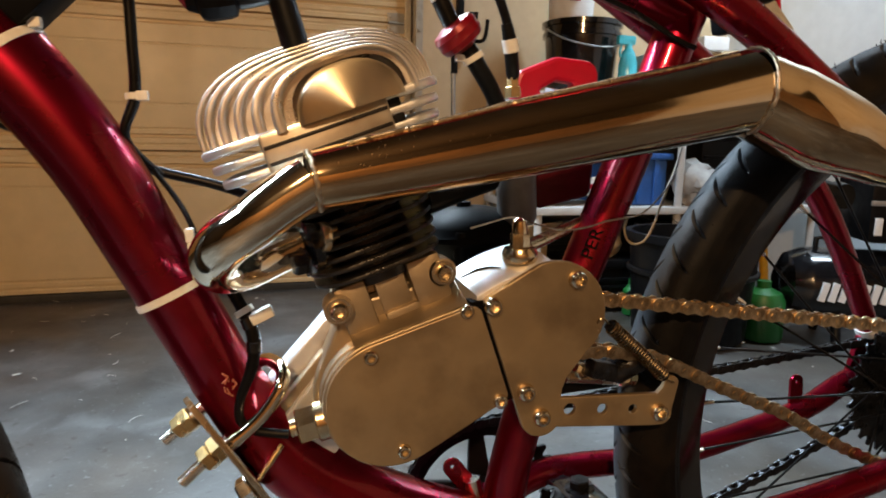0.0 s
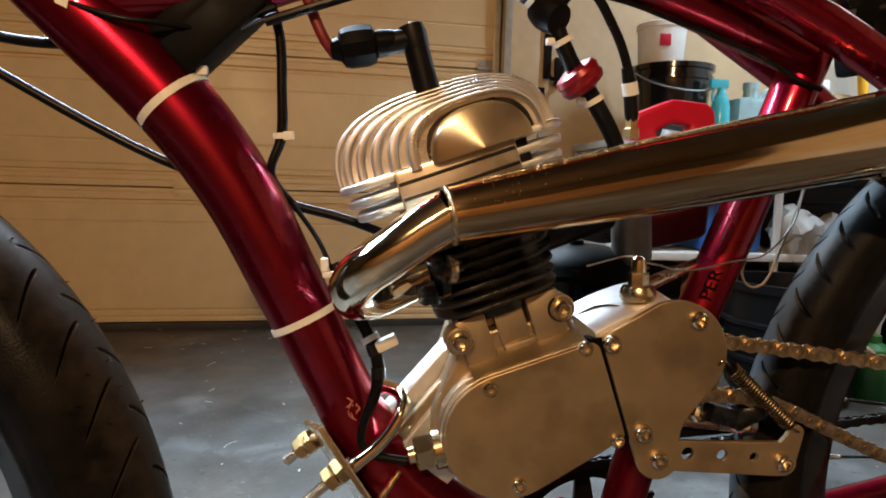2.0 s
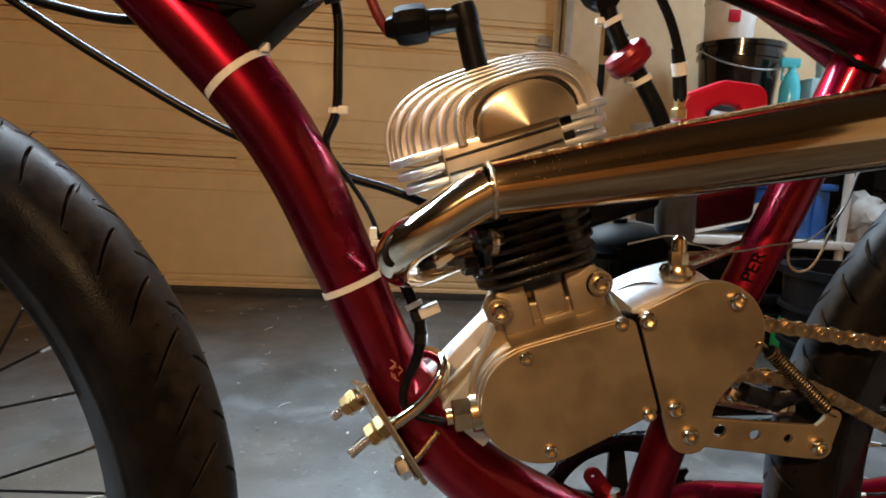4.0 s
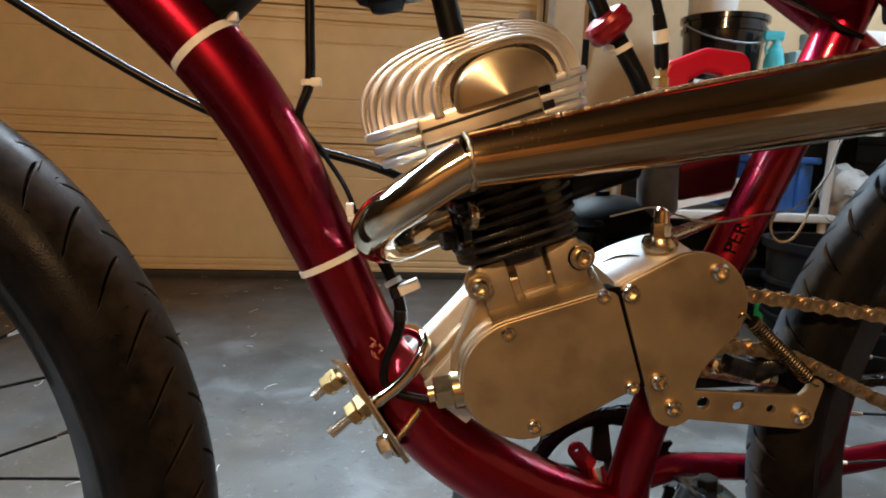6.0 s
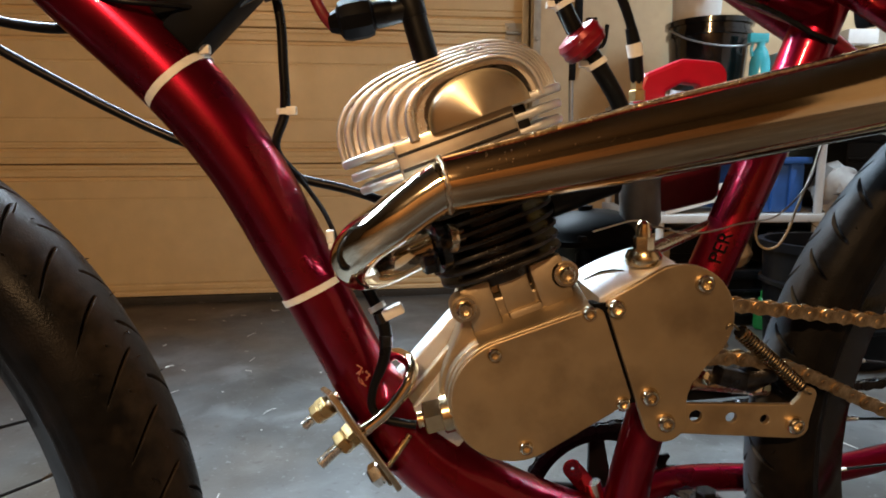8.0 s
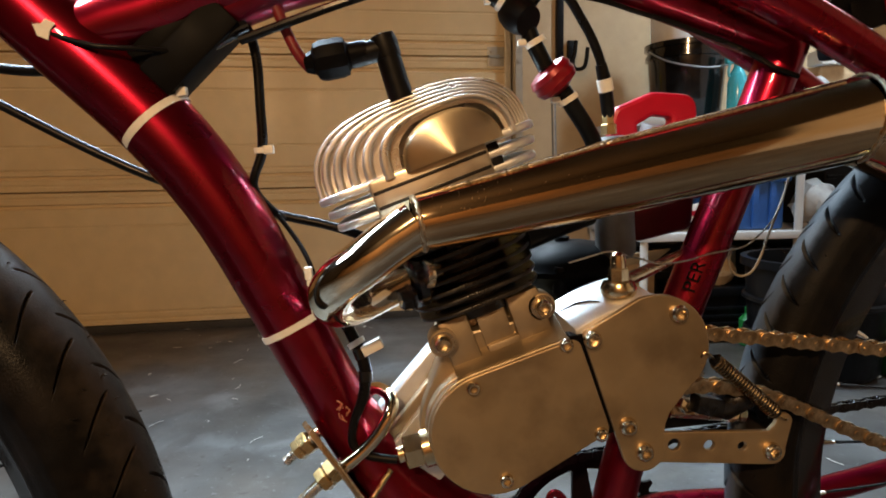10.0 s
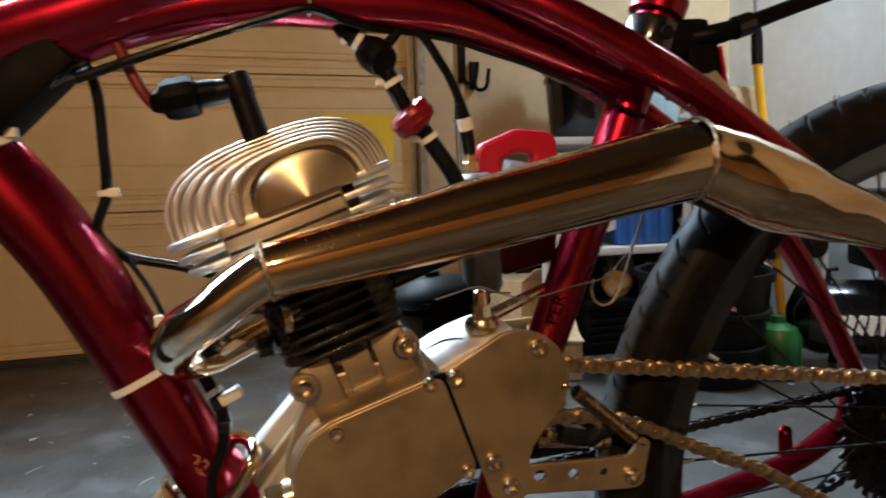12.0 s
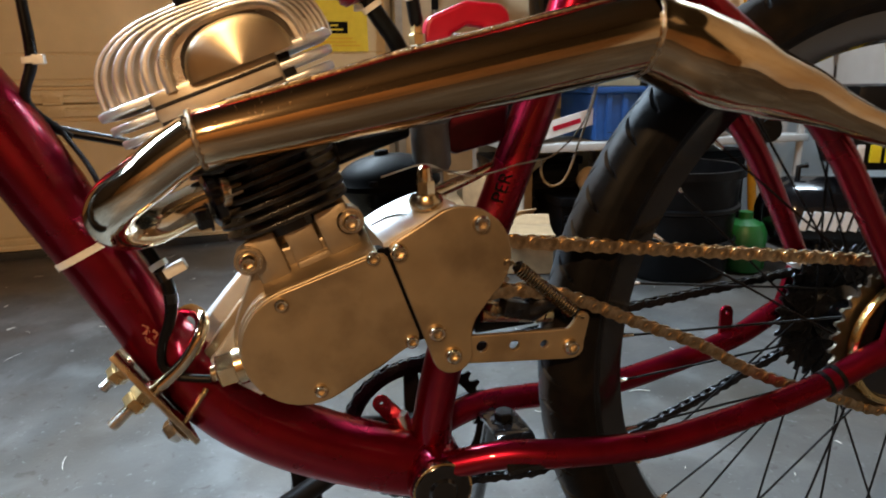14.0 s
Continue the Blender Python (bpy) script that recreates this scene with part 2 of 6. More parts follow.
worn_crown(TYRE, (0.034, 0.027, 0.022), 0.004, 0.026, 0.034)
# Rear crown: scuffed rubber, its blue tint carrying the cool light.
worn_crown(TYRE_REAR, (0.058, 0.066, 0.074), 0.007, 0.0125, 0.007)


# ---- mesh tools ----
def finish(name, me, mat, parent=None, label="", angle=35, smooth=True):
    me.materials.clear()
    me.materials.append(mat)
    if smooth:
        me.polygons.foreach_set("use_smooth", [True] * len(me.polygons))
        me.set_sharp_from_angle(angle=radians(angle))
    ob = new(name, me)
    ob.parent = parent
    if label:
        tagged(ob, label)
    return ob


def part(name, bm, mat, parent=None, label="", angle=35):
    me = bpy.data.meshes.new(name)
    bm.normal_update()
    bm.to_mesh(me)
    bm.free()
    return finish(name, me, mat, parent, label, angle)


def again(ob, m):
    """Another piece on the same mesh, under the same parent."""
    o = ob.copy()
    scene.collection.objects.link(o)
    o.matrix_basis = m
    return o


def glide(pts, steps=6):
    """A smooth line through the points."""
    pts = [Vector(p) for p in pts]
    out = []
    for i in range(len(pts) - 1):
        p0, p1, p2, p3 = pts[max(i - 1, 0)], pts[i], pts[i + 1], pts[min(i + 2, len(pts) - 1)]
        for k in range(steps):
            t = k / steps
            out.append(0.5 * (2 * p1 + (p2 - p0) * t + (2 * p0 - 5 * p1 + 4 * p2 - p3) * t * t + (3 * p1 - p0 - 3 * p2 + p3) * t ** 3))
    return out + [pts[-1]]


def add_tube(bm, pts, r, n=12, caps=True):
    pts = [Vector(p) for p in pts]
    up, rings = None, []
    for i, p in enumerate(pts):
        d = (pts[min(i + 1, len(pts) - 1)] - pts[max(i - 1, 0)]).normalized()
        if up is None:
            up = d.orthogonal().normalized()
        up = (up - d * up.dot(d)).normalized()
        side = d.cross(up)
        rr = r[i] if isinstance(r, (list, tuple)) else r
        rings.append([bm.verts.new(p + rr * (math.cos(a) * up + math.sin(a) * side)) for a in [2 * math.pi * k / n for k in range(n)]])
    for a, b in zip(rings, rings[1:]):
        for k in range(n):
            bm.faces.new((a[k], a[(k + 1) % n], b[(k + 1) % n], b[k]))
    if caps:
        bm.faces.new(rings[0][::-1])
        bm.faces.new(rings[-1])
    return bm


def tube(name, pts, r, mat, parent, label="", n=14, steps=6, caps=True, smooth=True):
    if smooth and len(pts) > 2:
        if isinstance(r, (list, tuple)):
            r = [v.x for v in glide([(x, 0, 0) for x in r], steps)]
        pts = glide(pts, steps)
    return part(name, add_tube(bmesh.new(), pts, r, n, caps), mat, parent, label)


def spin(bm, profile, m, n=24):
    """Turns (radius, height) pairs round the z axis of m; a zero radius closes the end."""
    rings = []
    for r, h in profile:
        if r < 1e-6:
            rings.append([bm.verts.new(m @ Vector((0, 0, h)))])
        else:
            rings.append([bm.verts.new(m @ Vector((r * math.cos(a), r * math.sin(a), h))) for a in [2 * math.pi * k / n for k in range(n)]])
    for a, b in zip(rings, rings[1:]):
        for k in range(n):
            f = [a[k % len(a)], a[(k + 1) % len(a)], b[(k + 1) % len(b)], b[k % len(b)]]
            f = [v for i, v in enumerate(f) if v not in f[:i]]
            if len(f) > 2:
                bm.faces.new(f)
    return bm


def aim(at, along, roll=0):
    """A pose at a place with its z axis along a direction."""
    return Matrix.Translation(at) @ Vector(along).to_track_quat("Z", "Y").to_matrix().to_4x4() @ pose(0, 0, 0, 0, 0, roll)


def block(bm, lo, hi, bevel=0.0, m=None):
    made = bmesh.ops.create_cube(bm, size=1)["verts"]
    for v in made:
        v.co = Vector([(a + b) / 2 + c * (b - a) for a, b, c in zip(lo, hi, v.co)])
    if bevel:
        edges = list({e for v in made for e in v.link_edges})
        got = bmesh.ops.bevel(bm, geom=edges, offset=bevel, segments=2, affect="EDGES", profile=0.6)
        made = list({v for f in got["faces"] for v in f.verts} | {v for v in made if v.is_valid})
    if m is not None:
        for v in made:
            v.co = m @ v.co
    return bm


def box(name, lo, hi, mat, parent=None, label="", bevel=0.0, m=None):
    return part(name, block(bmesh.new(), lo, hi, bevel, m), mat, parent, label)


def plate(name, outlines, depth, mat, parent, label="", bevel=0.0008, m=None, rounds=1):
    """A flat sheet with holes in the x-z plane, first outline outside; its front lies at y = 0, its back at depth."""
    cu = bpy.data.curves.new(name, "CURVE")
    cu.dimensions, cu.fill_mode = "2D", "BOTH"
    cu.extrude, cu.bevel_depth, cu.bevel_resolution = max(depth / 2 - bevel, 1e-4), bevel, rounds
    for line in outlines:
        sp = cu.splines.new("POLY")
        sp.points.add(len(line) - 1)
        for p, (x, z) in zip(sp.points, line):
            p.co = (x, z, 0, 1)
        sp.use_cyclic_u = True
    ob = bpy.data.objects.new(name, cu)
    scene.collection.objects.link(ob)
    bpy.context.view_layer.update()
    me = bpy.data.meshes.new_from_object(ob.evaluated_get(bpy.context.evaluated_depsgraph_get()))
    bpy.data.objects.remove(ob)
    bpy.data.curves.remove(cu)
    me.transform((m or Matrix()) @ Matrix.Translation((0, depth / 2, 0)) @ pose(0, 0, 0, 90, 0, 0))
    return finish(name, me, mat, parent, label)


def arc(cx, cz, r, a0, a1, n=14):
    return [(cx + r * math.cos(radians(a0 + (a1 - a0) * k / n)), cz + r * math.sin(radians(a0 + (a1 - a0) * k / n))) for k in range(n + 1)]


def around(circles, n=18):
    """The outline of a band stretched round circles (x, z, radius), given anticlockwise."""
    out = []
    for i, (x, z, r) in enumerate(circles):
        px, pz, pr = circles[i - 1]
        qx, qz, qr = circles[(i + 1) % len(circles)]

        def off(ax, az, ar, bx, bz, br):
            d = math.hypot(bx - ax, bz - az)
            return math.degrees(math.atan2(bz - az, bx - ax)) - 90 + math.degrees(math.asin(max(-1, min(1, (ar - br) / d))))

        a0, a1 = off(px, pz, pr, x, z, r), off(x, z, r, qx, qz, qr)
        while a1 < a0:
            a1 += 360
        if a1 - a0 > 359.9:
            a1 -= 360
        out += arc(x, z, r, a0, a1, max(2, int(n * (a1 - a0) / 180)))
    return out


def ring_outline(x, z, r, n=16):
    return arc(x, z, r, 0, 360 - 360 / n, n - 1)


def hex_bolt(name, at, along, r, h, mat, parent, label="", washer=0.0):
    bm, m = bmesh.new(), aim(at, along)
    if washer:
        spin(bm, [(0, -0.0012), (washer, -0.0012), (washer, 0.0), (0, 0.0)], m, 20)
    spin(bm, [(0, 0), (r, 0), (r, h * 0.85), (r * 0.86, h), (0, h)], m, 6)
    return part(name, bm, mat, parent, label, 25)


def socket_screw_mesh(r, h):
    """A socket-head screw: rounded head with a six-sided recess, along +z."""
    bm = bmesh.new()
    spin(bm, [(r, 0), (r, h * 0.35), (r * 0.95, h * 0.62), (r * 0.84, h * 0.85), (r * 0.70, h), (r * 0.56, h)], Matrix(), 18)
    spin(bm, [(r * 0.56, h), (r * 0.52, h), (r * 0.5, h * 0.1), (0, h * 0.05)], Matrix(), 6)
    me = bpy.data.meshes.new("screw")
    bm.normal_update()
    bm.to_mesh(me)
    bm.free()
    return me


def screw(name, at, r, h, parent, along=(0, -1, 0), mat=None, label=""):
    return finish_at(name, socket_screw_mesh(r, h), mat or STEEL, parent, aim(at, along, 17), label)


def finish_at(name, me, mat, parent, m, label=""):
    ob = finish(name, me, mat, parent, label, 30)
    ob.matrix_basis = m
    return ob


# ---- garage ----
DOOR = Matrix.Translation((-0.75, 2.04, 0)) @ pose(0, 0, 0, 0, 0, 4.0)


def structure(ob, label, category):
    return tagged(ob, label, category, kind="structure")


def build_floor():
    bm = bmesh.new()
    bmesh.ops.create_grid(bm, x_segments=60, y_segments=60, size=4.5)
    for v in bm.verts:
        v.co.z = 0.004 * noise.noise(Vector((v.co.x * 0.7, v.co.y * 0.7, 3.1))) - 0.004
    structure(part("floor", bm, CONCRETE), "grey stained concrete garage floor with scuffs", "floor")
    bm = bmesh.new()
    rnd = random.Random(4)
    for k in range(190):
        x, y, s = rnd.uniform(-1.9, 1.5), rnd.uniform(0.15, 2.1), 0.003 + 0.010 * rnd.random() ** 2.5
        turn = rnd.uniform(0, 6.28)
        if k % 3 == 0:
            bow, half = rnd.uniform(-0.4, 0.4), rnd.uniform(0.008, 0.024)
            add_tube(bm, [(x + half * u * math.cos(turn + bow * u), y + half * u * math.sin(turn + bow * u), 0.0012) for u in (-1, -0.5, 0, 0.5, 1)], 0.0007, 4)
            continue
        ring = []
        for i in range(7):
            a, r = 2 * math.pi * i / 7, s * rnd.uniform(0.35, 1.0)
            u, w = r * math.cos(a) * rnd.uniform(1.0, 1.9), r * math.sin(a) * 0.45
            ring.append(bm.verts.new((x + u * math.cos(turn) - w * math.sin(turn), y + u * math.sin(turn) + w * math.cos(turn), rnd.uniform(0.0, 0.0022))))
        mid = bm.verts.new((x, y, 0.0028))
        for i in range(7):
            bm.faces.new((ring[i], ring[(i + 1) % 7], mid))
    tagged(part("litter", bm, LITTER), "small pale flakes and scraps scattered on the concrete", "litter", kind="stuff")


def build_door():
    frame_ob = new("door_1")
    frame_ob.matrix_world = DOOR
    structure(frame_ob, "closed cream sectional garage door with ribbed panels", "garage door")
    pitch, first_joint = 0.5015, 0.527
    joints = [0.02] + [first_joint + pitch * k for k in range(4)]
    for k, (z0, z1) in enumerate(zip(joints, joints[1:])):
        # section profile: depth y over height z, with deep grooves either side of each joint and fine pressed lines
        def groove(z, wide, deep):
            return [(0.0, z - wide), (deep, z - wide * 0.45), (deep, z + wide * 0.45), (0.0, z + wide)]

        foot = groove(z0 + 0.022, 0.006, 0.004) + groove(z0 + 0.048, 0.006, 0.004) if k == 0 else groove(z0 + 0.024, 0.005, 0.003) + groove(z0 + 0.053, 0.008, 0.010) + groove(z0 + 0.079, 0.005, 0.004) + groove(z0 + 0.166, 0.005, 0.003)
        prof = [(0.010, z0 + 0.001), (0.0, z0 + 0.004)] + foot + groove(z1 - 0.129, 0.005, 0.003) + groove(z1 - 0.053, 0.009, 0.010) + groove(z1 - 0.020, 0.005, 0.003) + [(0.0, z1 - 0.004), (0.010, z1 - 0.001)]
        bm = bmesh.new()
        cols = [[bm.verts.new((x, y, z)) for y, z in prof] + [bm.verts.new((x, 0.045, z1 - 0.001)), bm.verts.new((x, 0.045, z0 + 0.001))] for x in (-3.4, -1.0, 1.075)]
        for a, b in zip(cols, cols[1:]):
            for i in range(len(a)):
                j = (i + 1) % len(a)
                bm.faces.new((a[i], b[i], b[j], a[j]))
        bm.faces.new(cols[0][::-1])
        bm.faces.new(cols[-1])
        part("panel", bm, DOORM, frame_ob, angle=20)
    box("door_seal", (-3.4, -0.01, -0.02), (1.075, 0.04, 0.021), SEAL, frame_ob, "black rubber bottom seal", 0.004)
    for z in (first_joint, first_joint + pitch):
        for x in (-0.125, 1.012):
            bm = bmesh.new()
            for zz in (z - 0.021, z + 0.021):
                block(bm, (x - 0.034, -0.004, zz - 0.016), (x + 0.034, 0.0, zz + 0.016), 0.0015)
                for dx in (-0.02, 0.02):
                    spin(bm, [(0.006, 0.0), (0.005, 0.003), (0, 0.0035)], aim((x + dx, -0.004, zz), (0, -1, 0)), 8)
            add_tube(bm, [(x - 0.030, -0.007, z), (x + 0.030, -0.007, z)], 0.006, 10)
            part("hinge", bm, DOORM if x < 0 else TRACKM, frame_ob)
    # upright steel stile that stiffens the sections at their end
    part("stile", block(bmesh.new(), (1.048, -0.003, 0.03), (1.074, 0.0, 2.02), 0.001), TRACKM, frame_ob, "galvanised end stile")


def build_notice():
    me = new("warning_notice")
    me.matrix_world = DOOR @ pose(0.840, -0.006, 0.762, 0, 0, 0)
    tagged(me, "yellow paper warning notice stuck on the garage door", "notice")
    plate("sheet", [[(-0.14, -0.066), (0.14, -0.066), (0.14, 0.118), (-0.14, 0.118)]], 0.0012, YELLOW, me, bevel=0.0002)
    plate("symbol", [[(-0.014, 0.0), (0.064, 0.0), (0.064, 0.042), (-0.014, 0.042)]], 0.001, LETTER, me, "small black symbol panel", bevel=0.0001, m=Matrix.Translation((0, -0.0012, 0)))
    for z, w in ((0.029, 0.028), (0.014, 0.046)):
        plate("text_bar", [[(0.0, z - 0.003), (w, z - 0.003), (w, z + 0.003), (0.0, z + 0.003)]], 0.001, YELLOW, me, "pale printed bar", bevel=0.0001, m=Matrix.Translation((-0.0, -0.0022, 0)))
    for k in range(3):
        z = -0.018 - 0.013 * k
        plate("text_bar", [[(-0.10, z - 0.002), (0.08 + 0.015 * (k % 3), z - 0.002), (0.08 + 0.015 * (k % 3), z + 0.002), (-0.10, z + 0.002)]], 0.001, HANDLE, me, bevel=0.0001, m=Matrix.Translation((0, -0.0012, 0)))


def build_walls():
    def wall(name, lo, hi, mat, label):
        ob = box(name, lo, hi, mat)
        ob.matrix_world = DOOR
        return structure(ob, label, "wall")

    wall("wall_back", (1.235, 0.02, -0.1), (2.60, 0.16, 2.6), WALLM, "tan plastered garage wall beside the door")
    wall("wall_over_door", (-3.6, 0.06, 2.02), (1.235, 0.16, 2.6), WALLM, "tan plastered wall above the garage door")
    wall("wall_right", (2.60, -5.2, -0.1), (2.74, 0.16, 2.6), WHITEWALL, "white painted side wall with brown stains")
    # Unseen side wall, end wall and ceiling, added to shape what metal reflects.
    wall("wall_left", (-3.6, -5.2, -0.1), (-3.42, 0.16, 2.6), UNSEENDARK, "unseen near-black side wall that keeps reflections dark")
    wall("wall_front", (-3.6, -5.35, -0.1), (2.74, -5.2, 1.32), BROWNWALL, "unseen plain brown end wall, coloured for the chrome's reflection")
    wall("wall_front_upper", (-3.6, -5.35, 1.32), (2.74, -5.2, 2.6), UNSEENDARK, "unseen near-black upper end wall that keeps reflections dark")
    ob = box("ceiling", (-3.6, -5.35, 2.6), (2.74, 0.16, 2.7), UNSEENDARK)
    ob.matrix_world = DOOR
    structure(ob, "unseen near-black ceiling that keeps reflections dark", "ceiling")
    jamb = box("door_jamb", (1.108, -0.03, -0.05), (1.232, 0.14, 2.45), WALLM, bevel=0.004)
    jamb.matrix_world = DOOR
    structure(jamb, "tan painted wooden door jamb", "door jamb")
    track = new("door_track")
    track.matrix_world = DOOR
    structure(track, "galvanised steel roller track of the garage door", "door track")
    plate("rail", [[(1.078, 0.03), (1.104, 0.03), (1.104, 2.4), (1.078, 2.4)]], 0.05, TRACKM, track, m=Matrix.Translation((0, -0.06, 0)))
    for z in (0.4, 1.0, 1.6, 2.2):
        hex_bolt("bolt", (1.091, -0.061, z), (0, -1, 0), 0.008, 0.006, TRACKM, track)


def build_wall_hooks():
    for x, z, h in ((1.277, 1.03, 0.34), (1.325, 1.005, 0.09)):
        ob = new("wall_hook")
        ob.matrix_world = DOOR @ pose(x, 0.0, z)
        tagged(ob, "black steel wall hook on the tan wall", "hook")
        box("back_strap", (-0.014, -0.006, -0.02), (0.014, 0.019, h), BLACK, ob, bevel=0.002)
        tube("hook_arm", [(0, -0.006, 0.0), (0.004, -0.05, -0.03), (0.03, -0.07, -0.02), (0.04, -0.075, 0.05)], 0.008, BLACK, ob)
    ob = new("broom_pole")
    ob.matrix_world = DOOR
    tagged(ob, "thin grey pole standing against the tan wall", "pole")
    tube("pole", [(1.262, -0.03, 0.0), (1.247, -0.012, 0.86)], 0.009, GREY, ob)
    box("grip", (1.232, -0.025, 0.85), (1.262, 0.005, 0.97), BLACK, ob, bevel=0.005)


build_floor()
build_door()
build_notice()
build_walls()
build_wall_hooks()

# ---- motor bicycle ----
bike = new("motor_bicycle")
bike.matrix_world = BIKE
tagged(bike, "candy red cruiser bicycle with a two-stroke motor kit, standing on concrete", "motor bicycle")

TILT = radians(16.5)
CT, ST = math.cos(TILT), math.sin(TILT)


def E(u, y, v):
    """Motor axes: u along the cylinder foot, v up the bore, from the foot of the head."""
    return Vector((-0.112 + u * CT - v * ST, y, 0.6225 + u * ST + v * CT))


MOTOR = Matrix.Translation((-0.112, 0, 0.6225)) @ pose(0, 0, 0, 0, -16.5, 0)


def build_frame():
    down = tube("frame", [(-0.60, 0, 0.990), (-0.474, 0, 0.86), (-0.3565, 0, 0.732), (-0.2965, 0, 0.664), (-0.2585, 0, 0.606), (-0.2285, 0, 0.538), (-0.2005, 0, 0.4715), (-0.1845, 0, 0.436), (-0.153, 0, 0.384), (-0.108, 0, 0.345), (-0.045, 0, 0.310), (0.0, 0, 0.291)],
                [0.026, 0.027, 0.0275, 0.0268, 0.0255, 0.0242, 0.0226, 0.0232, 0.0258, 0.0275, 0.0278, 0.0278], RED, bike, "bent candy red main tube with scuffs", n=36, steps=8)
    tube("top_tube", [(-0.362, 0, 0.7235), (-0.336, 0, 0.7265), (-0.316, 0, 0.7320), (-0.294, 0, 0.7368), (-0.262, 0, 0.7455), (-0.22, 0, 0.757), (-0.16, 0, 0.7745), (-0.06, 0, 0.787), (0.03, 0, 0.778), (0.085, 0, 0.752)],
         [0.0200, 0.0205, 0.0207, 0.0210, 0.0214, 0.0220, 0.0225, 0.022, 0.021, 0.018], RED, down, n=36)
    tube("lower_top_tube", [(-0.285, 0, 0.722), (-0.24, 0, 0.738), (-0.198, 0, 0.751), (-0.15, 0, 0.759), (-0.10, 0, 0.761), (-0.05, 0, 0.756), (0.0, 0, 0.7505), (0.025, 0, 0.745), (0.05, 0, 0.7365), (0.08, 0, 0.7245), (0.11, 0, 0.7115), (0.15, 0, 0.694), (0.165, 0, 0.688)],
         [0.013, 0.0155, 0.016, 0.016, 0.0165, 0.017, 0.017, 0.017, 0.017, 0.017, 0.017, 0.0165, 0.016], RED, down, n=24)
    plate("tube_web", [[(-0.09, 0.772), (-0.06, 0.786), (0.03, 0.777), (0.085, 0.750), (0.135, 0.712), (0.158, 0.690), (0.11, 0.711), (0.05, 0.736), (0.0, 0.750), (-0.05, 0.756)]], 0.020, RED, down, "red infill between the two upper tubes", bevel=0.003, m=Matrix.Translation((0, -0.010, 0)))
    tube("seat_tube", [(0.187, 0, 0.752), (0.150, 0, 0.667), (0.117, 0, 0.592), (0.076, 0, 0.503), (0.034, 0, 0.41), (0.013, 0, 0.345), (0.006, 0, 0.30)],
         [0.0165, 0.0165, 0.0165, 0.0162, 0.0162, 0.0165, 0.018], RED, down, n=28)
    for s in (-1, 1):
        tube("seat_stay", [(0.03, s * 0.018, 0.768), (0.085, s * 0.034, 0.738), (0.135, s * 0.042, 0.708), (0.185, s * 0.046, 0.675), (0.24, s * 0.048, 0.633), (0.30, s * 0.05, 0.586), (0.347, s * 0.052, 0.532), (0.388, s * 0.055, 0.462), (0.425, s * 0.06, 0.392)],
             [0.0135, 0.0138, 0.0138, 0.0135, 0.013, 0.012, 0.0112, 0.0105, 0.0095], RED, down, n=18)
        tube("chain_stay", [(0.012, s * 0.03, 0.305), (0.06, s * 0.042, 0.312), (0.108, s * 0.05, 0.307), (0.185, s * 0.053, 0.300), (0.266, s * 0.055, 0.308), (0.345, s * 0.057, 0.323), (0.395, s * 0.06, 0.342), (0.428, s * 0.061, 0.352)],
             [0.0115, 0.0115, 0.0118, 0.0115, 0.0112, 0.0108, 0.0112, 0.012], RED, down, n=18)
        plate("dropout", [around([(0.414, 0.348, 0.014), (0.458, 0.322, 0.011), (0.458, 0.345, 0.012), (0.422, 0.385, 0.010)])], 0.006, RED, down, m=Matrix.Translation((0, s * 0.062 - 0.003, 0)))
        part("axle_nut", spin(bmesh.new(), [(0, 0), (0.0135, 0), (0.0135, 0.003), (0.0115, 0.003), (0.011, 0.011), (0.006, 0.012), (0.006, 0.022), (0, 0.022)], aim((0.45, s * 0.065, 0.342), (0, s, 0)), 12), BLACK, down, "black axle nut")
        tube("collar_band", [(0.421, s * 0.0602, 0.400), (0.4245, s * 0.0604, 0.393)], 0.0118, SHELF, down, "pale band at the foot of the stay", smooth=False)
    tube("band", [(0.348, -0.0573, 0.3238), (0.352, -0.0574, 0.325)], 0.0118, BLACK, down, "black tape band", smooth=False)
    tube("band", [(0.360, -0.0576, 0.328), (0.364, -0.0577, 0.3295)], 0.0118, BLACK, down, "black tape band", smooth=False)
    # bottom bracket
    shell = spin(bmesh.new(), [(0, -0.036), (0.0255, -0.036), (0.0262, -0.034), (0.0262, 0.034), (0.0255, 0.036), (0, 0.036)], aim((0.006, 0, 0.291), (0, 1, 0)), 36)
    part("bottom_bracket", shell, RED, down)
    cap = spin(bmesh.new(), [(0.0245, 0.0), (0.0245, 0.004), (0.022, 0.006), (0.012, 0.0065), (0.010, 0.009), (0.0, 0.009)], aim((0.006, -0.0365, 0.291), (0, -1, 0)), 36)
    part("bearing_cap", cap, GLOSS, down, "gloss black bearing cap")
    ringm = bmesh.new()
    add_tube(ringm, [Vector((0.006 + 0.0235 * math.cos(a), -0.0412, 0.291 + 0.0235 * math.sin(a))) for a in [2 * math.pi * k / 40 for k in range(41)]], 0.0009, 6)
    part("cap_ring", ringm, BRASS, down, "thin brass ring")
    # small lugs
    for x, z, a, y in ((-0.030, 0.348, 125, 0.012), (0.338, 0.352, 90, 0.058)):
        c, s = math.cos(radians(a)), math.sin(radians(a))
        foot = (x - 0.026 * c, z - 0.026 * s, 0.007)
        plate("lug", [around([foot, (x, z, 0.0068)]), ring_outline(x, z, 0.0024)], 0.003, RED, down, m=Matrix.Translation((0, y, 0)))
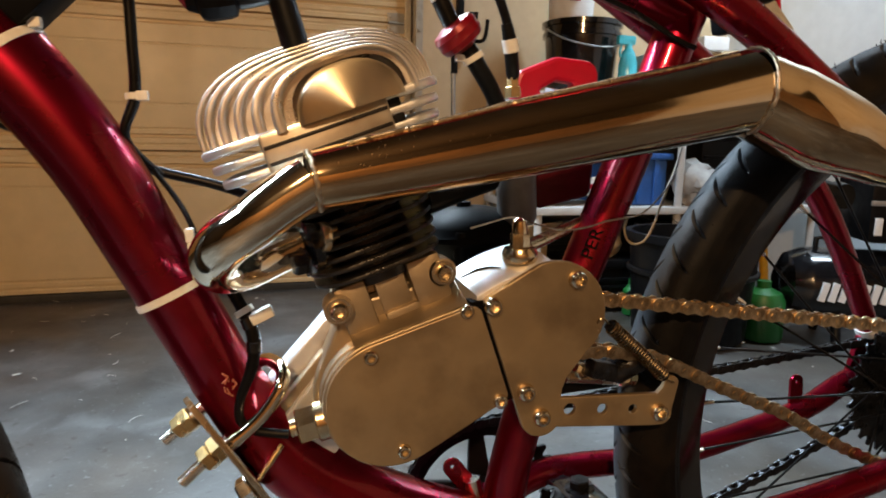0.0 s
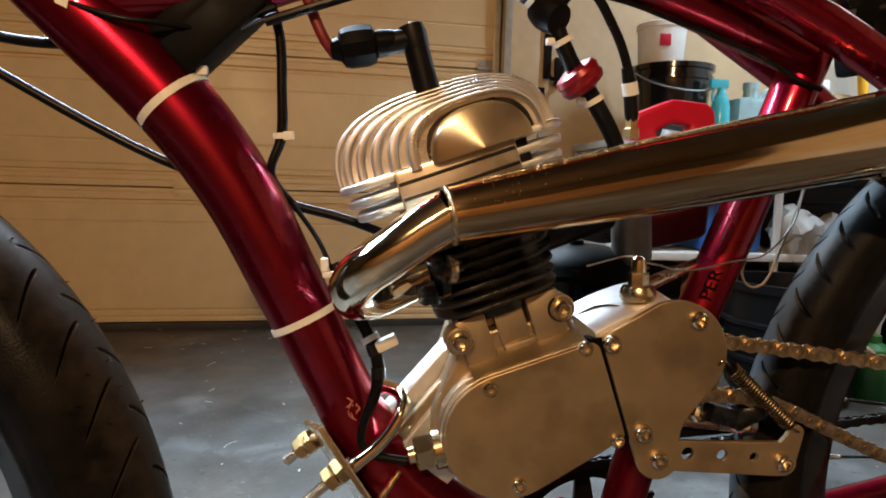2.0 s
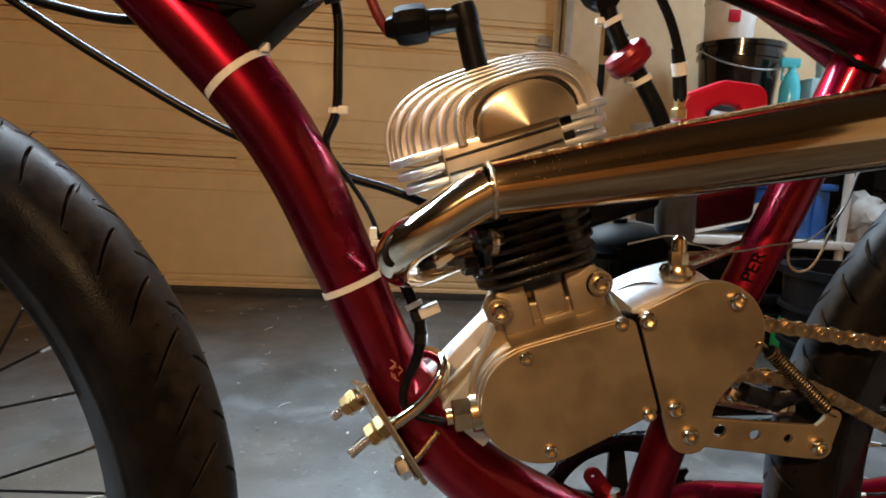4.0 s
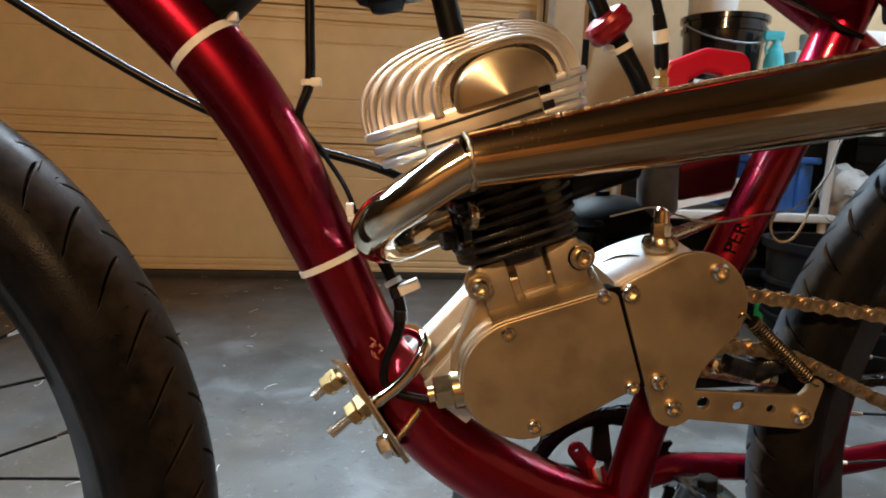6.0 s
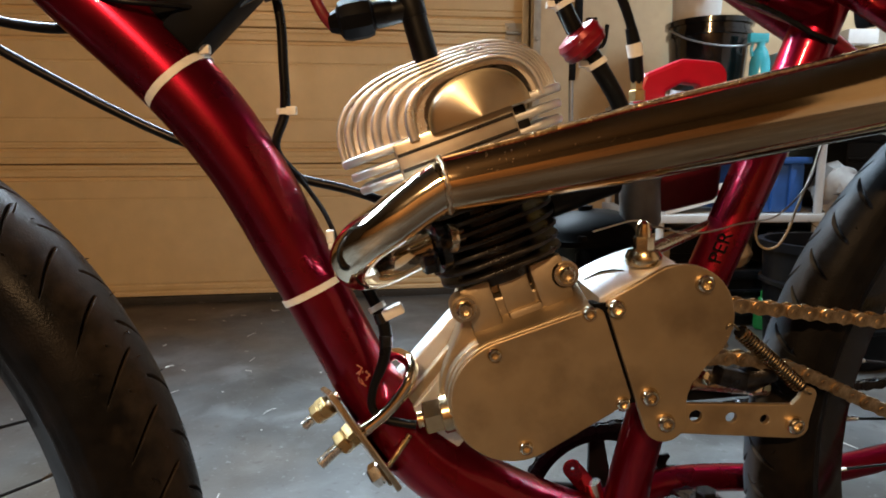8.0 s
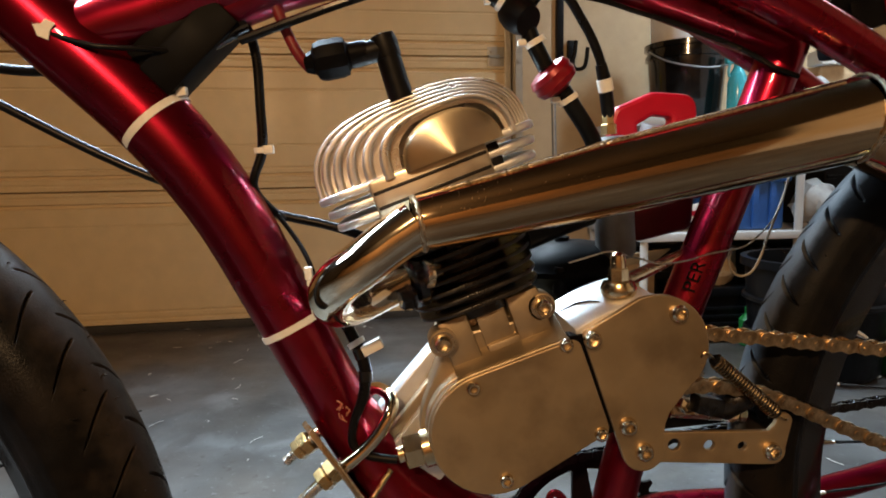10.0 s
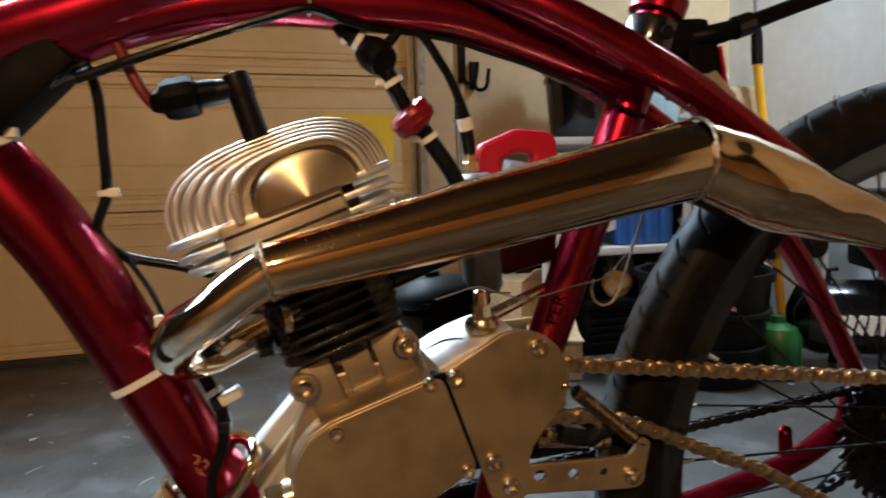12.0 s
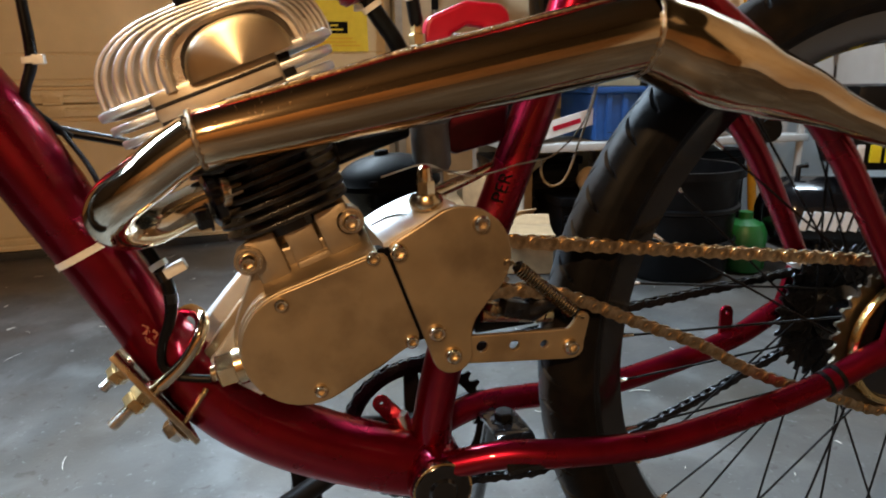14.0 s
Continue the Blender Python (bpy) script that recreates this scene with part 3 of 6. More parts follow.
    tube("lug_stem", [(-0.012, 0.006, 0.318), (-0.016, 0.008, 0.338)], 0.007, POLISH, down, "bare metal stem", smooth=False)
    # scuff on the main tube
    bm = bmesh.new()
    rnd = random.Random(8)
    for k in range(13):
        x, z = -0.186 + rnd.uniform(-0.004, 0.004), 0.452 + rnd.uniform(-0.008, 0.008)
        y = -math.sqrt(max(0, 0.0232 ** 2 - ((x + 0.1915) * 0.9) ** 2)) - 0.0004
        add_tube(bm, [(x, y, z), (x + rnd.uniform(-0.004, 0.004), y + 0.0003, z + rnd.uniform(-0.005, 0.005))], 0.0005, 5)
    part("scuff", bm, SCRATCH, down, "scratched paint spot")
    chip = plate("paint_chip", [[(-0.004, -0.006), (0.004, -0.007), (0.0035, 0.0), (0.006, 0.006), (-0.001, 0.0075), (-0.0035, 0.003), (-0.009, 0.001)]], 0.001, TIE, down, "bare pale paint chip", bevel=0.0002)
    chip.matrix_basis = pose(-0.3480, -0.0286, 0.7250, 0, 20, 0) @ Matrix.Scale(0.85, 4)
    # lettering on the seat tube
    cu = bpy.data.curves.new("lettering", "FONT")
    cu.body, cu.size, cu.extrude, cu.align_x = "PER", 0.0150, 0.0003, "LEFT"
    ob = bpy.data.objects.new("lettering", cu)
    scene.collection.objects.link(ob)
    bpy.context.view_layer.update()
    me = bpy.data.meshes.new_from_object(ob.evaluated_get(bpy.context.evaluated_depsgraph_get()))
    bpy.data.objects.remove(ob)
    slope = math.degrees(math.atan2(0.089, 0.041))
    me.transform(Matrix.Translation((0.0765, -0.0162, 0.512)) @ pose(0, 0, 0, 0, -slope, 0) @ pose(0, 0, 0, 90, 0, 0))
    finish("lettering", me, LETTER, down, "dark letters on the seat tube", smooth=False)
    # head tube, fork, seat bracket
    part("head_ring", spin(bmesh.new(), [(0.0285, -0.004), (0.0300, -0.003), (0.0300, 0.003), (0.0285, 0.004)], aim((-0.405, 0, 0.774), (-0.09, 0, 0.10)), 36), RED, down)
    for s in (-1, 1):
        tube("fork_blade", [(-0.50, s * 0.03, 0.86), (-0.515, s * 0.055, 0.78), (-0.555, s * 0.06, 0.55), (-0.5914, s * 0.06, 0.3692)], [0.016, 0.016, 0.013, 0.010], GLOSS, down, "black fork blade")
    collar = spin(bmesh.new(), [(0.0175, -0.02), (0.0215, -0.018), (0.0215, -0.004), (0.019, -0.002), (0.019, 0.002), (0.0215, 0.004), (0.0215, 0.02), (0.0175, 0.022)], aim((0.1895, 0, 0.758), (0.42, 0, 0.91)), 30)
    part("seat_collar", collar, RED, down, "glossy red clamp collar")
    tube("seat_post", [(0.187, 0, 0.752), (0.226, 0, 0.84)], 0.0135, GLOSS, down, "black seat post", smooth=False)
    band = spin(bmesh.new(), [(0.0165, -0.014), (0.0205, -0.013), (0.0215, -0.008), (0.0215, 0.008), (0.0205, 0.012), (0.0165, 0.013)], aim((0.1755, 0, 0.7245), (0.42, 0, 0.91)), 30)
    part("seat_band", band, GLOSS, down, "gloss black clamp band round the seat tube")
    bm = block(bmesh.new(), (0.178, -0.019, 0.705), (0.218, 0.019, 0.736), 0.007)
    part("seat_bracket", bm, LETTER, down, "black clamp bracket behind the seat tube")
    m = Matrix.Translation((0.2105, 0, 0.697)) @ pose(0, 0, 0, 0, -8, 0)
    part("lamp_holder", block(bmesh.new(), (-0.014, -0.022, -0.0185), (0.014, 0.022, 0.0185), 0.005, m), LETTER, down, "black holder behind the seat tube")
    hex_bolt("bracket_bolt", (0.1775, -0.0195, 0.7245), (-0.1, -1, 0), 0.0055, 0.006, GLOSS, down)
    tube("rack_bar", [(0.205, -0.012, 0.7210), (0.220, -0.019, 0.7220), (0.246, -0.02, 0.7280), (0.2914, -0.02, 0.7410), (0.42, -0.02, 0.775)], [0.008, 0.008, 0.0068, 0.006, 0.006], LETTER, down, "black bar behind the seat")
    tube("bar_end", [(0.236, -0.020, 0.7255), (0.250, -0.020, 0.7292)], 0.0088, GLOSS, down, "black bar ferrule", smooth=False)
    box("reflector_edge", (0.0125, -0.0235, -0.017), (0.0150, -0.0205, 0.014), REDPLASTIC, down, "red reflector edge", 0.001, m=m)
    plate("clamp_tab", [[(0.175, 0.668), (0.208, 0.664), (0.212, 0.672), (0.196, 0.690), (0.188, 0.688)]], 0.004, POLISH, down, "bright bent clamp tab", m=Matrix.Translation((0, -0.052, 0)))
    # brake caliper by the rear tyre
    bm = bmesh.new()
    add_tube(bm, glide([(0.255, 0.03, 0.60), (0.29, 0.05, 0.575), (0.335, 0.058, 0.548), (0.372, 0.062, 0.536)]), 0.012, 14)
    spin(bm, [(0, -0.012), (0.012, -0.012), (0.014, 0), (0.012, 0.012), (0, 0.012)], aim((0.372, 0.062, 0.536), (0, 1, 0)), 16)
    part("brake_arm", bm, BLACK, down, "black brake arm behind the tyre")
    # stand clamp between the chain stays
    bm = bmesh.new()
    ys = [-0.058 + 0.104 * k / 20 for k in range(21)]
    rows = []
    for y in ys:
        f = (y + 0.05) / 0.08
        drop = 0.012 * max(0, abs(y + 0.006) - 0.030) / 0.016
        z = 0.3222 - 0.0085 * max(0, f) ** 2 - drop
        rows.append([bm.verts.new((0.0718 + x, y, z + dz)) for x, dz in ((-0.0150, -0.0030), (-0.0152, 0.0005), (-0.0120, 0.0015), (0.0, 0.0020), (0.0120, 0.0012), (0.0152, 0.0), (0.0150, -0.0035), (0.0, -0.0020))])
    for r1, r2 in zip(rows, rows[1:]):
        for k in range(8):
            bm.faces.new((r1[k], r1[(k + 1) % 8], r2[(k + 1) % 8], r2[k]))
    bm.faces.new(rows[0][::-1])
    bm.faces.new(rows[-1])
    bmesh.ops.recalc_face_normals(bm, faces=bm.faces)
    part("stand_clamp", bm, GLOSS, down, "black stand clamp over the chain stays")
    hex_bolt("clamp_bolt", (0.0717, -0.005, 0.3225), (0, 0, 1), 0.0085, 0.007, DARKCHAIN, down, washer=0.012)
    tube("stand_leg", [(0.070, 0.02, 0.312), (0.066, 0.10, 0.16), (0.060, 0.18, 0.008)], 0.008, GLOSS, down, "black side stand leg")
    return down


def tyre_mesh(R, hw, hr, period, sign, middle, wide, deep, sweep, bend, reach):
    """A tyre round the y axis with slanted shoulder cuts sunk into its crown, finest round one bearing."""
    rows, cols = 72, 1900
    phi = np.linspace(-2.5, 2.5, rows)
    u = np.linspace(-1, 1, cols, endpoint=False)
    th = middle + np.pi * (0.42 * u + 0.58 * u ** 5)
    P, T = np.meshgrid(phi, th, indexing="ij")
    s = T * R
    n = round(2 * np.pi * R / period)
    step = 2 * np.pi * R / n
    ap = np.abs(P)
    lag = sign * (ap ** bend) * sweep
    slant = s - np.where(P > 0, step / 2, 0)
    T = T + lag / R

    def cuts(shift, width, lo, hi):
        d = np.abs(((slant + shift * step) / step) % 1 - 0.5) * step
        taper = np.clip((ap - lo) * 7, 0, 1) * np.clip((hi - ap) * 3, 0, 1)
        return np.clip(1.5 - 1.5 * d / (width * (0.35 + 0.65 * taper) + 1e-6), 0, 1) * np.clip(taper * 3, 0, 1)

    cut = cuts(0.0, wide, 0.04, reach)
    ridge = 0.0007 * np.exp(-((ap - 1.42) / 0.05) ** 2) + 0.0013 * np.exp(-((ap - 1.98) / 0.05) ** 2)
    rad = R - hr + (hr - deep * cut + ridge) * np.cos(P)
    lat = (hw - deep * cut + ridge) * np.sin(P)
    V = np.stack([rad * np.cos(T), lat, rad * np.sin(T)], -1).reshape(-1, 3)
    i, j = np.meshgrid(np.arange(rows - 1), np.arange(cols), indexing="ij")
    a, b = i * cols + j, i * cols + (j + 1) % cols
    F = np.stack([a, b, b + cols, a + cols], -1).reshape(-1, 4)
    me = bpy.data.meshes.new("tyre")
    me.from_pydata(V.tolist(), [], F.tolist())
    return me


def build_wheel(name, m, R, hw, hr, mat, label, spoke_mat, sign, hub_half, middle):
    rim_r = R - 2 * hr - 0.002
    bm = bmesh.new()
    spin(bm, [(rim_r - 0.016, -0.009), (rim_r - 0.001, -0.0135), (rim_r + 0.009, -0.0145), (rim_r + 0.009, -0.012), (rim_r + 0.001, -0.011), (rim_r + 0.001, 0.011),
              (rim_r + 0.009, 0.012), (rim_r + 0.009, 0.0145), (rim_r - 0.001, 0.0135), (rim_r - 0.016, 0.009), (rim_r - 0.020, 0.0), (rim_r - 0.016, -0.009)], aim((0, 0, 0), (0, 1, 0)), 96)
    rim = part(name, bm, GLOSS, bike, label)
    rim.matrix_basis = m
    mesh = tyre_mesh(R, hw, hr, 0.031 if sign > 0 else 0.038, sign, middle, 0.0024 if sign > 0 else 0.0017, 0.0040 if sign > 0 else 0.0034, 0.024 if sign > 0 else 0.034, 0.55 if sign > 0 else 1.4, 0.85 if sign > 0 else 0.80)
    ty = finish("tyre", mesh, mat, rim, "worn black rubber tyre with slanted tread cuts", 60)
    rnd = random.Random(R)
    hairs = bmesh.new()
    for _ in range(34):
        a, f = middle + rnd.uniform(-1.3, 1.3), rnd.choice((-1, 1)) * rnd.uniform(0.02, 0.9)
        out = Vector((math.cos(a) * math.cos(f), math.sin(f), math.sin(a) * math.cos(f)))
        p = Vector(((R - hr + hr * math.cos(f)) * math.cos(a), hw * math.sin(f), (R - hr + hr * math.cos(f)) * math.sin(a)))
        bend = Vector((rnd.uniform(-1, 1), rnd.uniform(-1, 1), rnd.uniform(-1, 1))) * 0.6
        h = rnd.uniform(0.0015, 0.006)
        add_tube(hairs, [p - out * 0.001, p + out * h * 0.5, p + (out + bend) * h], [0.0006, 0.0005, 0.0002], 4)
    tagged(part("rubber_hairs", hairs, mat, ty, "stray rubber hairs and torn crumbs"), kind="stuff")
    hub = spin(bmesh.new(), [(0.006, -hub_half - 0.016), (0.012, -hub_half - 0.014), (0.014, -hub_half - 0.003), (0.030, -hub_half - 0.002), (0.030, -hub_half + 0.002), (0.017, -hub_half + 0.006), (0.015, 0),
                             (0.017, hub_half - 0.006), (0.030, hub_half - 0.002), (0.030, hub_half + 0.002), (0.014, hub_half + 0.003), (0.012, hub_half + 0.014), (0.006, hub_half + 0.016)], aim((0, 0, 0), (0, 1, 0)), 28)
    part("hub", hub, GLOSS, rim, "black hub shell")
    first, nip = None, None
    for k in range(36):
        side = -1 if k % 2 else 1
        a = 2 * math.pi * k / 36 + 0.04
        lead = (1 if (k // 2) % 2 else -1) * 1.15
        p = Vector((0.027 * math.cos(a + lead), side * hub_half, 0.027 * math.sin(a + lead)))
        q = Vector(((rim_r - 0.017) * math.cos(a), side * 0.003, (rim_r - 0.017) * math.sin(a)))
        pose_k = aim(p, q - p)
        if first is None:
            length = (q - p).length
            first = part("spoke", add_tube(bmesh.new(), [(0, 0, 0), (0, 0, length)], 0.00115, 6), spoke_mat, rim)
            first.matrix_basis = pose_k
            nip = part("nipple", spin(bmesh.new(), [(0.0024, 0), (0.0024, 0.006), (0.0016, 0.014), (0, 0.014)], Matrix(), 8), POLISH, rim)
            nip.matrix_basis = aim(q + (q - p).normalized() * 0.002, p - q)
        else:
            again(first, pose_k)
            again(nip, aim(q + (q - p).normalized() * 0.002, p - q))
    return rim


def sprocket_outline(n, pitch):
    r = pitch / 2 / math.sin(math.pi / n)
    out = []
    for k in range(n):
        for da, rr in ((-0.5, r - 0.0038), (-0.27, r - 0.0015), (-0.1, r + 0.0035), (0.1, r + 0.0035), (0.27, r - 0.0015)):
            a = 2 * math.pi * (k + da) / n
            out.append((rr * math.cos(a), rr * math.sin(a)))
    return out, r


def link_meshes(pitch, hgt, inner, plate_t, roller):
    """Inner and outer links of a roller chain, pins at x = 0 and x = pitch, along the y axis."""
    out = []
    for half, wide in ((inner, True), (inner + plate_t * 1.15, False)):
        bm = bmesh.new()
        r = hgt / 2
        for s in (-1, 1):
            ys = (s * half, s * (half + plate_t))
            line = arc(0, 0, r, 90, 270, 5) + [(pitch / 2, -r * 0.72)] + arc(pitch, 0, r, -90, 90, 5) + [(pitch / 2, r * 0.72)]
            a = [bm.verts.new((x, ys[0], z)) for x, z in line]
            b = [bm.verts.new((x, ys[1], z)) for x, z in line]
            for i in range(len(a)):
                j = (i + 1) % len(a)
                bm.faces.new((a[i], a[j], b[j], b[i]))
            bm.faces.new(b if s > 0 else b[::-1])
            bm.faces.new(a)
        for x in (0, pitch):
            if wide:
                add_tube(bm, [(x, -inner, 0), (x, inner, 0)], roller, 8)
            else:
                add_tube(bm, [(x, -half - plate_t * 1.5, 0), (x, half + plate_t * 1.5, 0)], roller * 0.55, 8)
        bmesh.ops.recalc_face_normals(bm, faces=bm.faces)
        me = bpy.data.meshes.new("link")
        bm.to_mesh(me)
        bm.free()
        out.append(me)
    return out


def build_chain(name, path, pitch, y, meshes, mat, label, closed=True):
    """Lays links along a line of (x, z) points."""
    pts = [Vector((x, 0, z)) for x, z in path]
    pins, carry = [pts[0]], 0.0
    for a, b in zip(pts, pts[1:]):
        d = (b - a).length
        pos = pitch - carry
        while pos <= d:
            pins.append(a + (b - a) * (pos / d))
            pos += pitch
        carry = d - (pos - pitch)
    first = None
    for k, (a, b) in enumerate(zip(pins, pins[1:])):
        ang = math.degrees(math.atan2(b.z - a.z, b.x - a.x))
        mm = Matrix.Translation((a.x, y, a.z)) @ pose(0, 0, 0, 0, -ang, 0)
        me = meshes[k % 2]
        if first is None:
            first = finish(name, me, mat, bike, label, 40)
            first.matrix_basis = mm
            base = mm.copy()
        else:
            if not me.materials:
                me.materials.append(mat)
            ob = new("link", me)
            ob.parent = first
            ob.matrix_parent_inverse = base.inverted()
            ob.matrix_basis = mm
    return first


build_frame()
rear = build_wheel("rear_wheel", pose(0.45, 0, 0.342), 0.342, 0.0255, 0.027, TYRE_REAR, "rear wheel with black spokes and dusty tyre", BLACK, 1, 0.034, math.pi)
front = build_wheel("front_wheel", pose(-0.5914, 0, 0.3692, 0, 0, math.degrees(-0.25)), 0.305, 0.0360, 0.034, TYRE, "front wheel turned slightly, with worn fat tyre", BLACK, -1, 0.03, 0.4)

# rear sprocket with its chain, and the pedal drive on the far side
HUB = (0.45, 0.342)
outline, R36 = sprocket_outline(36, 0.0127)
sp = plate("motor_sprocket", [outline, ring_outline(0, 0, 0.02, 24)], 0.0035, PLATESTEEL, rear, "flat steel motor sprocket with oily teeth", bevel=0.0003)
sp.matrix_basis = Matrix.Translation((0, -0.0375, 0))
for k in range(9):
    a = 2 * math.pi * k / 9
    hex_bolt("sprocket_bolt", (0.034 * math.cos(a), -0.0378, 0.034 * math.sin(a)), (0, -1, 0), 0.005, 0.005, BLACK, rear)
part("dust_cap", spin(bmesh.new(), [(0.058, 0), (0.058, 0.003), (0.050, 0.005), (0.024, 0.010), (0.010, 0.018), (0, 0.018)], aim((0, -0.042, 0), (0, -1, 0)), 40), GLOSS, rear, "gloss black dust cap")
part("hub_ring", spin(bmesh.new(), [(0.0565, 0.003), (0.0565, 0), (0.0620, 0), (0.0630, 0.0025), (0.0625, 0.0065), (0.0600, 0.0080), (0.0570, 0.0075), (0.0565, 0.003)], aim((0, -0.0415, 0), (0, -1, 0)), 60), GOLDRING, rear, "brassy ring round the dust cap")
part("hub_clamp", spin(bmesh.new(), [(0.026, 0), (0.026, 0.012), (0.022, 0.014), (0.018, 0.014)], aim((0, -0.034, 0), (0, 1, 0)), 28), DARKGOLD, rear, "oily steel hub clamp")
for n_t, y in ((34, 0.036), (28, 0.041), (24, 0.046), (20, 0.051), (16, 0.056), (13, 0.061)):
    o2, _ = sprocket_outline(n_t, 0.0127)
    cog = plate("cog", [o2, ring_outline(0, 0, 0.017, 20)], 0.002, DARKCHAIN, rear, "dark rear cog", bevel=0.0002)
    cog.matrix_basis = Matrix.Translation((0, y, 0))

ENG = (0.052, 0.4712)
R10 = 0.0127 / 2 / math.sin(math.pi / 10)


def tangent_path(c1, r1, c2, r2):
    """Closed line round two circles, starting on top of the first."""
    dx, dz = c2[0] - c1[0], c2[1] - c1[1]
    d, base = math.hypot(dx, dz), math.degrees(math.atan2(dz, dx))
    off = math.degrees(math.acos((r1 - r2) / d))
    up1 = base + off
    lo1 = base - off
    return arc(*c1, r1, up1, up1, 1)[:1] + arc(*c2, r2, up1, lo1, 40) + arc(*c1, r1, lo1 + 360, up1, 20)


loop = tangent_path(ENG, R10, HUB, R36)
# the lower run sags over the guide by the motor
turn = [k for k in range(len(loop)) if loop[k][0] < 0.40 and k > 20]
upper = [p for p in loop[:turn[0]]]
low_run = [(v.x, v.z) for v in glide([(0.368, 0, 0.302), (0.34, 0, 0.313), (0.288, 0, 0.341), (0.239, 0, 0.374), (0.208, 0, 0.390), (0.175, 0, 0.407), (0.121, 0, 0.436), (0.085, 0, 0.447), (0.056, 0, 0.4505)], 5)]
wrap = arc(*ENG, R10, 275, 95, 16)
build_chain("drive_chain", upper + [p for p in low_run if p[0] < upper[-1][0] - 0.004] + wrap, 0.0127, -0.0355, link_meshes(0.0127, 0.0105, 0.0026, 0.0013, 0.0039), CHAIN, "oily gold roller chain from the motor to the rear sprocket")
o10, _ = sprocket_outline(10, 0.0127)
BBC = (0.006, 0.291)
path = [(0.006, 0.3595), (0.12, 0.369), (0.234, 0.3775), (0.414, 0.3855)] + arc(*HUB, 0.054, 125, -110, 14) + [(0.417, 0.300), (0.317, 0.263), (0.234, 0.238), (0.12, 0.216)] + arc(*BBC, 0.0685, -70, -269, 20)
build_chain("pedal_chain", path, 0.0127, 0.057, link_meshes(0.0127, 0.0088, 0.0016, 0.001, 0.0038), DARKCHAIN, "black pedal chain on the far side")

crank_ring, _ = sprocket_outline(34, 0.0127)
ring_ob = plate("chain_ring", [crank_ring, ring_outline(0, 0, 0.058, 48)], 0.003, BLACK, bike, "black front chain ring with spider arms", bevel=0.0003)
ring_ob.matrix_basis = Matrix.Translation((0.006, 0.055, 0.291))
for k in range(5):
    a = 2 * math.pi * k / 5 + 0.35
    arm = plate("spider_arm", [around([(0.015, 0, 0.010), (0.060, 0, 0.0055)][::1])], 0.005, BLACK, ring_ob)
    arm.matrix_basis = pose(0, 0.003, 0, 0, -math.degrees(a), 0)
part("spider_hub", spin(bmesh.new(), [(0, -0.004), (0.017, -0.004), (0.019, 0.004), (0.015, 0.014), (0, 0.014)], aim((0, 0, 0), (0, 1, 0)), 24), BLACK, ring_ob)
tube("crank_arm", [(0, 0.016, 0), (-0.06, 0.03, -0.035), (-0.15, 0.036, -0.085)], [0.013, 0.0105, 0.011], BLACK, ring_ob, "black crank arm")
bm = block(bmesh.new(), (-0.128, 0.045, -0.098), (-0.098, 0.135, -0.078), 0.004)
block(bm, (-0.125, 0.05, -0.078), (-0.101, 0.058, -0.045), 0.003)
part("pedal", bm, BLACK, ring_ob, "black resin pedal", 40)


